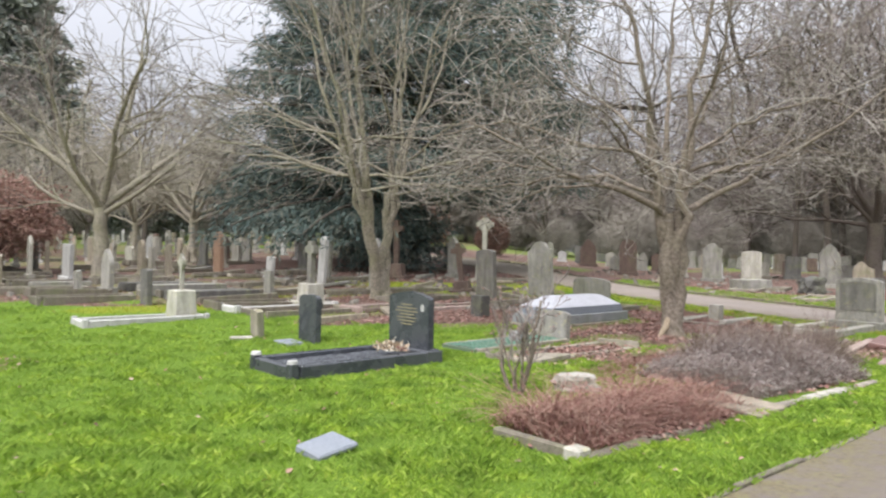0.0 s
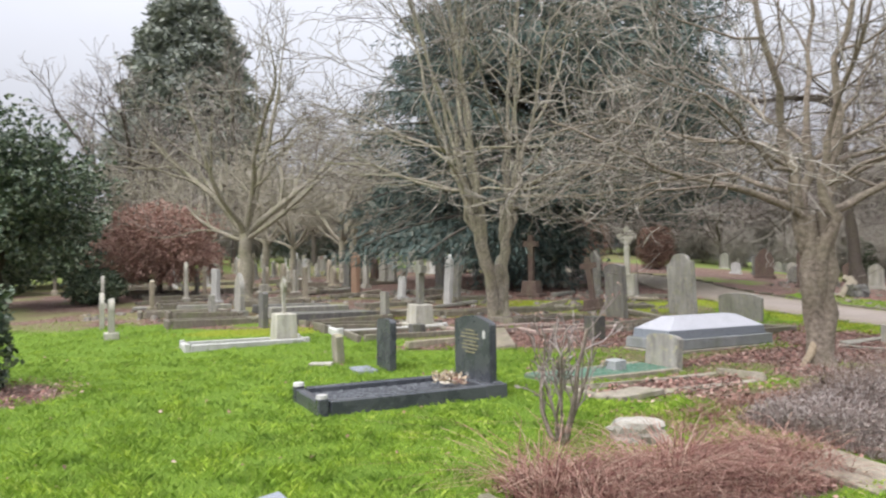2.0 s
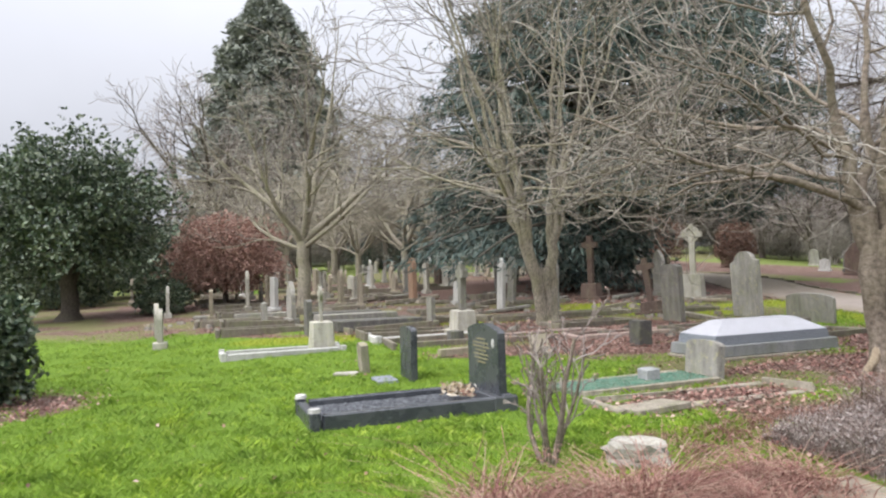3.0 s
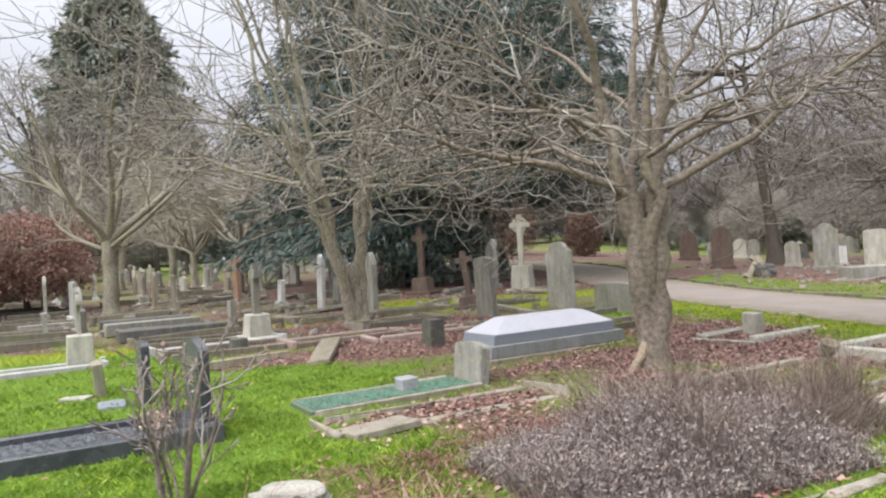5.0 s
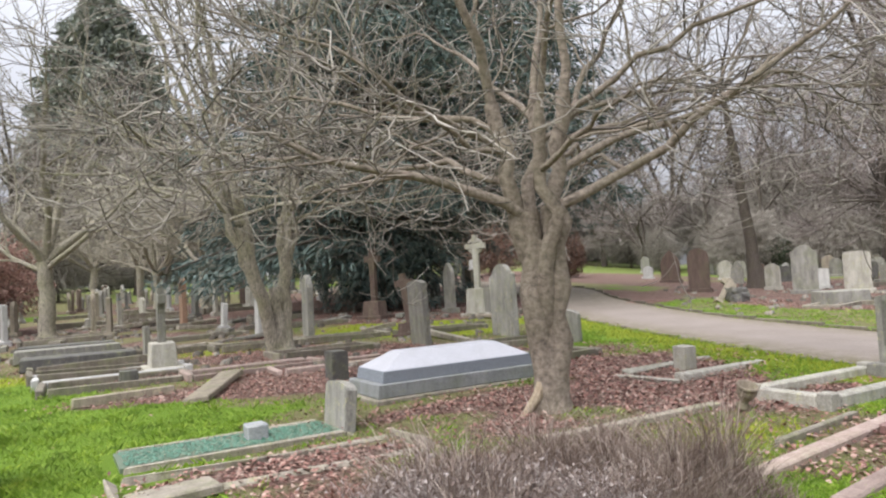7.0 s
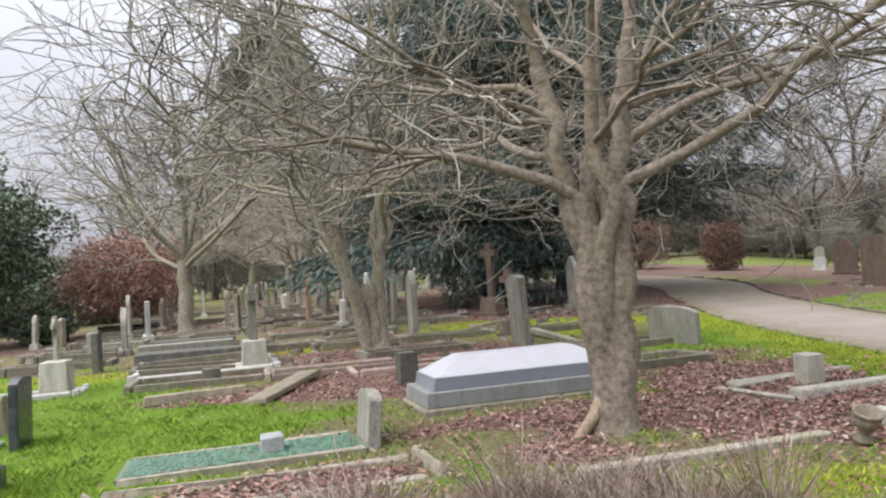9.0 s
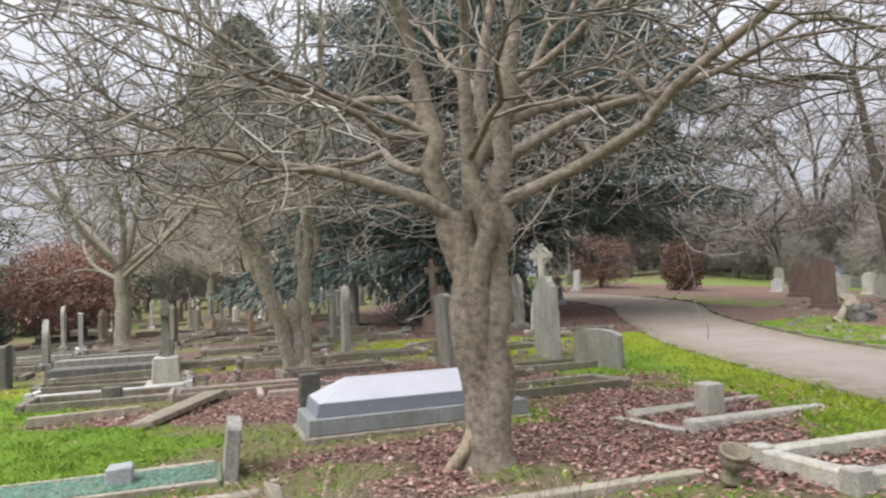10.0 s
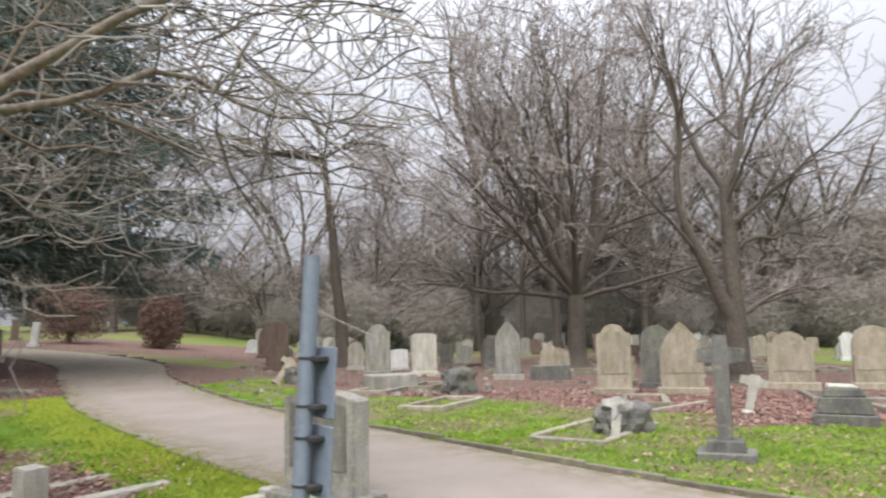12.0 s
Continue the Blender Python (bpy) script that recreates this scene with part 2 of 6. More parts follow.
M = {
    "turf": ground_material(),
    "tarmac": tarmac_material("pale_tarmac", 0.86),
    "tarmacOld": tarmac_material("mossy_old_tarmac", 0.52),
    "grey": stone("grey_limestone", (0.10, 0.096, 0.088), (0.36, 0.345, 0.31)),
    "pale": stone("pale_stone", (0.20, 0.187, 0.16), (0.51, 0.488, 0.43), green=0.3),
    "sand": stone("sandstone", (0.13, 0.106, 0.08), (0.39, 0.34, 0.268), (0.44, 0.39, 0.25), 0.55, green=0.45),
    "brown": stone("brown_sandstone", (0.075, 0.052, 0.045), (0.19, 0.135, 0.11), (0.3, 0.27, 0.2), 0.3, green=0.2),
    "orange": stone("orange_terracotta_stone", (0.22, 0.13, 0.085), (0.42, 0.27, 0.19), (0.45, 0.4, 0.3), 0.35, green=0.15),
    "white": stone("white_marble", (0.33, 0.325, 0.31), (0.62, 0.615, 0.59), (0.35, 0.34, 0.28), 0.25, 0.6, green=0.12),
    "plinth": stone("grey_stone_plinth", (0.19, 0.2, 0.205), (0.38, 0.39, 0.395), (0.3, 0.32, 0.2), 0.35, 0.7, green=0.25),
    "kerb": stone("kerb_stone", (0.14, 0.12, 0.095), (0.40, 0.36, 0.30), (0.36, 0.34, 0.18), 0.5, green=0.5),
    "oldkerb": stone("old_kerb_stone", (0.095, 0.083, 0.068), (0.27, 0.24, 0.195), (0.3, 0.29, 0.16), 0.5, green=0.5),
    "edging": stone("concrete_edging", (0.10, 0.085, 0.066), (0.235, 0.21, 0.165), (0.2, 0.2, 0.07), 0.6, green=0.6),
    "redkerb": stone("red_kerb_stone", (0.19, 0.135, 0.117), (0.40, 0.315, 0.278), (0.4, 0.36, 0.3), 0.4, green=0.25),
    "dark": granite("dark_polished_granite", (0.018, 0.021, 0.026), (0.075, 0.082, 0.095), 0.22),
    "darkstone": stone("soot_dark_stone", (0.05, 0.047, 0.045), (0.17, 0.165, 0.155), lichen_amount=0.25),
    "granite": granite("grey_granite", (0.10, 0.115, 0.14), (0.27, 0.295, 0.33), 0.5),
    # the tomb's grey granite again, with the sky's reflection painted in as paler colour
    "graniteSheen": granite("granite_painted_sheen", (0.34, 0.345, 0.38), (0.56, 0.565, 0.61), 0.4),
    "redledger": granite("red_granite", (0.10, 0.05, 0.045), (0.27, 0.16, 0.14), 0.35),
    "chips": varied("dark_chippings", [(0.015, 0.016, 0.02), (0.05, 0.055, 0.065), (0.13, 0.14, 0.15)], 0.45, 0.5),
    "greenglass": varied("green_glass_chippings", [(0.04, 0.10, 0.068), (0.065, 0.16, 0.112), (0.115, 0.225, 0.165), (0.15, 0.15, 0.105)], 0.35, 0.5),
    "barkNear": bark("ornamental_bark", (0.115, 0.093, 0.076), (0.30, 0.25, 0.206), (0.19, 0.178, 0.115), 0.35, 1.15, 15, 0.6),
    "barkGrey": bark("grey_green_bark", (0.13, 0.115, 0.095), (0.44, 0.395, 0.32), (0.24, 0.24, 0.13), 0.5),
    "rootwood": bark("bare_root_wood", (0.26, 0.20, 0.14), (0.46, 0.38, 0.28), green_amount=0.2),
    "barkDark": bark("dark_bark", (0.05, 0.041, 0.036), (0.14, 0.116, 0.10), (0.11, 0.11, 0.06), 0.3),
    "twig": varied("bare_twigs", [(0.085, 0.072, 0.064), (0.19, 0.168, 0.145), (0.29, 0.262, 0.228), (0.42, 0.39, 0.345)], 0.85, 0.2),
    "twigBrown": varied("brown_bare_twigs", [(0.13, 0.108, 0.098), (0.25, 0.213, 0.197), (0.41, 0.365, 0.34)], 0.85, 0.2),
    "twigPale": varied("pale_olive_twigs", [(0.19, 0.17, 0.13), (0.32, 0.29, 0.23), (0.45, 0.415, 0.335)], 0.85, 0.2),
    # brown thicket twigs, made greyer to paint in the haze of distance
    "twigFar": varied("hazed_thicket_twigs", [(0.165, 0.148, 0.127), (0.27, 0.245, 0.215), (0.38, 0.35, 0.312)], 0.9, 0.1),
    "needle": varied("dark_conifer_foliage", [(0.034, 0.055, 0.053), (0.07, 0.104, 0.095), (0.112, 0.15, 0.13), (0.155, 0.15, 0.122)], 0.7, 0.25),
    # distance haze is painted into this foliage: lighter and greyer than the needles
    "needleHazed": varied("hazed_conifer_foliage", [(0.15, 0.17, 0.155), (0.23, 0.25, 0.22), (0.32, 0.33, 0.285)], 0.8, 0.2),
    "holly": varied("glossy_evergreen_leaves", [(0.02, 0.038, 0.025), (0.044, 0.071, 0.042), (0.078, 0.112, 0.062), (0.12, 0.155, 0.09), (0.21, 0.24, 0.16)], 0.4, 0.45),
    # yew green lifted towards grey, so the colour itself holds the far haze
    "yew": varied("hazed_yew_foliage", [(0.08, 0.097, 0.085), (0.13, 0.15, 0.128), (0.19, 0.21, 0.178)], 0.75, 0.2),
    "russet": varied("russet_beech_twigs", [(0.10, 0.062, 0.048), (0.18, 0.115, 0.088), (0.27, 0.18, 0.142)], 0.85, 0.15),
    "copper": varied("copper_brown_leaves", [(0.23, 0.125, 0.10), (0.36, 0.22, 0.18), (0.48, 0.34, 0.285)], 0.75, 0.2),
    "bramble": varied("red_brown_stems", [(0.13, 0.06, 0.05), (0.25, 0.12, 0.10), (0.36, 0.205, 0.165), (0.44, 0.33, 0.25)], 0.8, 0.2),
    "dryshrub": varied("dry_brown_shrub", [(0.10, 0.07, 0.058), (0.19, 0.14, 0.115), (0.31, 0.24, 0.20), (0.44, 0.37, 0.32)], 0.85, 0.15),
    "heather": varied("faded_heather", [(0.12, 0.085, 0.072), (0.215, 0.166, 0.146), (0.32, 0.27, 0.248), (0.46, 0.415, 0.40)], 0.85, 0.15),
    "grass": varied("grass_blades", [(0.115, 0.205, 0.02), (0.175, 0.29, 0.03), (0.235, 0.36, 0.045), (0.32, 0.42, 0.085)], 0.55, 0.3, noise_scale=2.6),
    "mossgrass": varied("yellow_green_grass", [(0.18, 0.225, 0.02), (0.29, 0.34, 0.03), (0.385, 0.41, 0.06)], 0.6, 0.3),
    "leaves": varied("fallen_leaves", [(0.09, 0.044, 0.038), (0.20, 0.096, 0.08), (0.285, 0.148, 0.122), (0.34, 0.208, 0.17), (0.42, 0.32, 0.27)], 0.7, 0.25),
    "rubble": varied("broken_stone", [(0.085, 0.075, 0.062), (0.15, 0.135, 0.115), (0.25, 0.23, 0.20)], 0.9, 0.2, noise_scale=14),
    "steel": granite("blue_grey_painted_steel", (0.135, 0.17, 0.215), (0.185, 0.22, 0.27), 0.42, 0.5, 30),
    "black": granite("black_rubber", (0.012, 0.012, 0.014), (0.03, 0.03, 0.03), 0.6, 0.3),
    "gold": granite("faded_gilt", (0.20, 0.17, 0.09), (0.34, 0.30, 0.18), 0.5),
    "cream": varied("withered_petals", [(0.2, 0.14, 0.09), (0.36, 0.27, 0.18), (0.52, 0.44, 0.32), (0.75, 0.72, 0.64)], 0.7, 0.2),
    "clay": stone("weathered_clay", (0.13, 0.105, 0.08), (0.30, 0.25, 0.195)),
}

# ---- shape helpers ----
U = Vector((0.697, 0.717, 0)).normalized()  # the graves lie along this line, heads to the north-east
V = Vector((-U.y, U.x, 0))
GRAVE_TURN = -math.degrees(math.atan2(U.x, U.y))


def gz(x, y):
    """Height of the ground: level by the near path, rising gently beyond it."""
    return min(0.04, max(0.01, 0.03 - 0.002 * x)) * min(max(y - 12.6, 0.0), 100.0)


def link_mesh(name, me, material, parent=None, label=""):
    ob = new(name, me)
    me.materials.append(M[material])
    if parent is not None:
        ob.parent = parent
    if label:
        ob["label"] = label
    return ob


def part(name, bm, material, parent=None, label="", smooth=False):
    """Links a bmesh as one mesh object under a thing or under a part."""
    me = bpy.data.meshes.new(name)
    bmesh.ops.recalc_face_normals(bm, faces=bm.faces)
    bm.to_mesh(me)
    bm.free()
    if smooth:
        me.polygons.foreach_set("use_smooth", [True] * len(me.polygons))
    return link_mesh(name, me, material, parent, label)


def array_mesh(name, verts, faces, material, parent=None, label="", smooth=False):
    """A mesh out of computed arrays: verts n x 3, faces m x k."""
    verts, faces = np.asarray(verts, dtype=np.float32), np.asarray(faces, dtype=np.int32)
    k = faces.shape[1]
    me = bpy.data.meshes.new(name)
    me.vertices.add(len(verts))
    me.vertices.foreach_set("co", verts.ravel())
    me.loops.add(faces.size)
    me.loops.foreach_set("vertex_index", faces.ravel())
    me.polygons.add(len(faces))
    me.polygons.foreach_set("loop_start", np.arange(0, faces.size, k, dtype=np.int32))
    if smooth:
        me.polygons.foreach_set("use_smooth", np.ones(len(faces), dtype=bool))
    me.update(calc_edges=True)
    return link_mesh(name, me, material, parent, label)


def thing(name, x, y, turn=0.0, label="", category="", group="", z=None, kind=""):
    ob = new(name)
    ob.empty_display_size = 0.2
    ob.matrix_world = pose(x, y, gz(x, y) if z is None else z, 0, 0, turn)
    return tagged(ob, label, category, group, kind)


def block(bm, cx, cy, z0, sx, sy, sz, bev=0.008, taper=1.0, turn=0.0, jitter=0.0, rng=None):
    """A bevelled, slightly uneven block standing at z0."""
    r = bmesh.ops.create_cube(bm, size=1)
    vs = r["verts"]
    for v in vs:
        k = taper if v.co.z > 0 else 1.0
        v.co = Vector((v.co.x * sx * k, v.co.y * sy * k, (v.co.z + 0.5) * sz))
        if rng is not None:
            v.co += Vector((rng.uniform(-jitter, jitter), rng.uniform(-jitter, jitter), rng.uniform(-jitter, jitter)))
    bmesh.ops.transform(bm, matrix=pose(cx, cy, z0, 0, 0, turn), verts=vs)
    if bev:
        es = list({e for v in vs for e in v.link_edges})
        bmesh.ops.bevel(bm, geom=es, offset=bev, segments=1, affect="EDGES")


def prism(bm, outline, depth, bev=0.01, y0=0.0):
    """An outline in x and z, given depth along y, with softened edges."""
    front = [bm.verts.new((x, y0 - depth / 2, z)) for x, z in outline]
    back = [bm.verts.new((x, y0 + depth / 2, z)) for x, z in outline]
    bm.faces.new(front)
    bm.faces.new(back[::-1])
    k = len(outline)
    sides = [bm.faces.new((front[i], back[i], back[(i + 1) % k], front[(i + 1) % k])) for i in range(k)]
    if bev:
        es = [e for e in bm.edges if e.verts[0] in set(front) and e.verts[1] in set(front)] + [e for e in bm.edges if e.verts[0] in set(back) and e.verts[1] in set(back)]
        bmesh.ops.bevel(bm, geom=es, offset=bev, segments=2, affect="EDGES")


def stone_outline(shape, w, h):
    """Outline of a headstone of that width and height, standing on z = 0."""
    a = w / 2
    if shape == "round":
        rise = min(a, 0.45 * h)
        top = [(a * math.cos(radians(t)), h - rise + rise * math.sin(radians(t))) for t in range(0, 181, 15)]
    elif shape == "gothic":
        rise = min(w * 0.75, 0.5 * h)
        top = [(a * (1 - (i / 6) ** 1.6), h - rise + rise * (i / 6)) for i in range(7)] + [(-a * (1 - ((6 - i) / 6) ** 1.6), h - rise + rise * ((6 - i) / 6)) for i in range(1, 7)]
    elif shape == "shoulder":
        s = 0.16 * w
        top = [(a, h - 0.3 * w), (a - s * 0.3, h - 0.27 * w), (a - s, h - 0.26 * w)] + [((a - s) * math.cos(radians(t)), h - 0.26 * w + 0.26 * w * math.sin(radians(t))) for t in range(15, 166, 15)] + [(-a + s, h - 0.26 * w), (-a + s * 0.3, h - 0.27 * w), (-a, h - 0.3 * w)]
    elif shape == "ogee":
        top = [(a, h - 0.1 * w), (a * 0.93, h - 0.065 * w), (a * 0.8, h - 0.06 * w), (a * 0.55, h - 0.03 * w), (a * 0.25, h - 0.008 * w), (0, h), (-a * 0.25, h - 0.008 * w), (-a * 0.55, h - 0.03 * w), (-a * 0.8, h - 0.06 * w), (-a * 0.93, h - 0.065 * w), (-a, h - 0.1 * w)]
    elif shape == "camber":
        top = [(a * math.cos(radians(t)), h - 0.1 * w + 0.1 * w * math.sin(radians(t))) for t in range(0, 181, 20)]
    elif shape == "broken":
        top = [(a, h * 0.93), (a * 0.5, h), (-a * 0.1, h * 0.94), (-a * 0.6, h * 0.97), (-a, h * 0.84)]
    else:
        top = [(a, h), (-a, h)]
    return [(-a, -0.12), (a, -0.12)] + top


def headstone(x, y, w, h, shape="round", material="grey", thick=0.11, lean=0.0, tilt=0.0, turn=None, plinth=True, label="", panel=False):
    """An upright stone facing the foot of its grave, with its plinth and, where it has one, a sunk panel."""
    t = thing("headstone", x, y, GRAVE_TURN if turn is None else turn, label, "headstone", "cemetery headstones")
    t.matrix_world = t.matrix_world @ pose(0, 0, 0, tilt, lean, 0)
    lift = 0.0
    if plinth:
        bm = bmesh.new()
        lift = min(0.14, 0.16 * h)
        block(bm, 0, 0, -0.1, w * 1.22, thick * 2.4, lift + 0.1, 0.012, 0.97)
        part("plinth", bm, material, t)
    bm = bmesh.new()
    prism(bm, [(px, max(pz, -0.12) + lift) for px, pz in stone_outline(shape, w, h - lift)], thick, 0.012)
    slab = part("slab", bm, material, t)
    if panel:
        bm = bmesh.new()
        prism(bm, [(px * 0.8, 0.2 * h + lift + max(pz, 0) * 0.68) for px, pz in stone_outline(shape, w, h - lift)], 0.014, 0.004, -thick / 2 - 0.004)
        part("carved_panel", bm, material, slab)
    return t


def cross_outline(h, arm, bar, arm_z):
    a, b = arm / 2, bar / 2
    return [(-b, -0.02), (b, -0.02), (b * 0.92, arm_z - b), (a, arm_z - b), (a, arm_z + b), (b * 0.92, arm_z + b), (b * 0.95, h), (-b * 0.95, h), (-b * 0.92, arm_z + b), (-a, arm_z + b), (-a, arm_z - b), (-b * 0.92, arm_z - b)]


def stone_cross(x, y, h, material, label, base=(0.6, 0.5, 0.45), arm=0.45, bar=0.15, ring=False, step=True, lean=0.0, tilt=0.0, turn=None, base_material=None):
    """A cross on a tapered die and a step; with a ring it is a wheel-headed cross."""
    t = thing("stone_cross", x, y, GRAVE_TURN if turn is None else turn, label, "stone cross", "cemetery crosses")
    t.matrix_world = t.matrix_world @ pose(0, 0, 0, tilt, lean, 0)
    w, d, bh = base
    z = 0.0
    if step:
        bm = bmesh.new()
        block(bm, 0, 0, -0.12, w * 1.45, d * 1.45, 0.12 + 0.09, 0.012)
        part("step", bm, base_material or material, t)
        z = 0.09
    bm = bmesh.new()
    block(bm, 0, 0, z - 0.02, w, d, bh + 0.02, 0.014, 0.88)
    part("die", bm, base_material or material, t)
    z += bh
    shaft = h - z
    arm_z = shaft * 0.8 if not ring else shaft - arm * 0.52
    bm = bmesh.new()
    prism(bm, [(px, pz + z) for px, pz in cross_outline(shaft, arm, bar, arm_z)], bar * 0.85, 0.014)
    part("cross", bm, material, t)
    if ring:
        bm = bmesh.new()
        r0, r1, k = arm * 0.29, arm * 0.39, 24
        vs = []
        for i in range(k):
            a = 2 * math.pi * i / k
            vs.append([bm.verts.new((r * math.cos(a), yy, z + arm_z + r * math.sin(a))) for r, yy in ((r0, -bar * 0.3), (r1, -bar * 0.3), (r1, bar * 0.3), (r0, bar * 0.3))])
        for i in range(k):
            p, q = vs[i], vs[(i + 1) % k]
            for j in range(4):
                bm.faces.new((p[j], p[(j + 1) % 4], q[(j + 1) % 4], q[j]))
        part("ring", bm, material, t)
    return t


def pebbles(name, cx, cy, sx, sy, z, count, size, material, parent, seed):
    """A bed of small angular stones, each a squashed tetrahedron-like chip."""
    rng = np.random.default_rng(seed)
    c = np.stack([cx + rng.uniform(-sx / 2, sx / 2, count), cy + rng.uniform(-sy / 2, sy / 2, count), np.full(count, z)], 1)
    base = np.array([[1, 0, -0.4], [-0.5, 0.87, -0.4], [-0.5, -0.87, -0.4], [0.15, 0.1, 0.75]])
    ang = rng.uniform(0, 6.283, count)
    s = size * rng.uniform(0.6, 1.4, count)
    rot = np.stack([np.stack([np.cos(ang), -np.sin(ang)], 1), np.stack([np.sin(ang), np.cos(ang)], 1)], 1)
    xy = np.einsum("nij,kj->nki", rot, base[:, :2]) * s[:, None, None]
    zz = np.broadcast_to(base[:, 2], (count, 4)) * s[:, None] * 0.6
    v = np.concatenate([xy, zz[..., None]], 2) + c[:, None, :]
    f = np.array([[0, 1, 3], [1, 2, 3], [2, 0, 3]])[None] + 4 * np.arange(count)[:, None, None]
    ob = array_mesh(name, v.reshape(-1, 3), f.reshape(-1, 3), material, parent)
    ob["kind"] = "stuff"
    return ob


def kerb_set(x, y, length, width, material, label, kh=0.16, kw=0.11, fill=None, turn=None, posts=True, seed=1, uneven=0.012, ends=(True, True)):
    """Low stone rails round a grave; x, y is the middle of the head end, the rails run back to the foot."""
    t = thing("grave_kerb", x, y, GRAVE_TURN if turn is None else turn, label, "grave kerb", "grave kerbs")
    rng = random.Random(seed)
    for sx in (-1, 1):
        bm = bmesh.new()
        block(bm, sx * (width - kw) / 2, -length / 2, -0.1, kw, length - 2 * kw, kh + 0.1 - rng.uniform(0, uneven), 0.014, 0.97, rng.uniform(-0.6, 0.6), uneven * 0.5, rng)
        part("rail", bm, material, t)
    for k, yy in enumerate((-kw / 2, -length + kw / 2)):
        if ends[k]:
            bm = bmesh.new()
            block(bm, 0, yy, -0.1, width - 2 * kw * posts, kw, kh + 0.1 - rng.uniform(0, uneven), 0.014, 0.97, 0, uneven * 0.5, rng)
            part("end_rail", bm, material, t)
    if posts:
        for sx in (-1, 1):
            for yy in (-kw / 2, -length + kw / 2):
                bm = bmesh.new()
                block(bm, sx * (width - kw) / 2, yy, -0.1, kw * 1.15, kw * 1.15, kh + 0.125, 0.012, 0.95)
                part("corner_block", bm, material, t)
    if fill:
        bm = bmesh.new()
        block(bm, 0, -length / 2, -0.05, width - 2 * kw - 0.004, length - 2 * kw - 0.004, 0.05 + kh * 0.55, 0)
        part("bed", bm, fill, t)
    return t


# ---- ground, paths ----
def path_left(s):
    """Left edge of the crossing path, from beside the camera's path out to the far bend."""
    return [(11.6, 8.9), (9.4, 12.2), (8.35, 14.3), (7.1, 16.6), (5.75, 18.8), (3.85, 22.3), (2.75, 24.7), (0.75, 30.2), (-0.6, 34.2), (-3.4, 38.0), (-9.0, 41.0), (-18.0, 43.5)][s]


def path_right(s):
    return [(14.4, 9.7), (12.5, 12.6), (10.9, 15.3), (9.9, 17.1), (8.3, 20.1), (6.4, 23.3), (5.2, 26.0), (3.4, 31.0), (1.7, 37.6), (-2.2, 42.2), (-8.4, 44.6), (-18.0, 47.0)][s]


def smooth_line(points, k=8):
    """A rounded line through the given corners."""
    out = []
    p = [points[0]] + list(points) + [points[-1]]
    for i in range(1, len(p) - 2):
        a, b, c, d = (Vector(q) for q in p[i - 1:i + 3])
        for j in range(k):
            t = j / k
            out.append(0.5 * ((2 * b) + (c - a) * t + (2 * a - 5 * b + 4 * c - d) * t * t + (3 * b - a - 3 * c + d) * t ** 3))
    return out + [Vector(points[-1])]


LEFT = smooth_line([path_left(i) for i in range(12)])
RIGHT = smooth_line([path_right(i) for i in range(12)])
A0 = Vector((2.1, 6.07))  # a point on the left edge of the path walked on
WIDE = 3.3
UA, VA = Vector((U.x, U.y)), Vector((U.y, -U.x))


def on_path(x, y, margin=0.0):
    p = Vector((x, y)) - A0
    s, d = p.dot(UA), p.dot(VA)
    if -14 < s < 9.5 and -margin < d < WIDE + margin:
        return True
    if y < 8.5 or y > 47:
        return False
    best, width = 1e9, 0
    for a, b in zip(LEFT[::3], RIGHT[::3]):
        m = (a + b) / 2
        q = (m - Vector((x, y))).length
        if q < best:
            best, width = q, (b - a).length / 2
    return best < width + margin


def edge_distance(x, y):
    """How far a place lies outside the left and the right edge of the crossing path."""
    return min((Vector((x, y)) - a).length for a in LEFT[::2]), min((Vector((x, y)) - a).length for a in RIGHT[::2])


def blob(x, y, cx, cy, rx, ry, turn=0.0):
    c, s = math.cos(radians(turn)), math.sin(radians(turn))
    dx, dy = x - cx, y - cy
    q = ((dx * c + dy * s) / rx) ** 2 + ((-dx * s + dy * c) / ry) ** 2
    return max(0.0, min(1.0, 1.6 - q * 1.1))


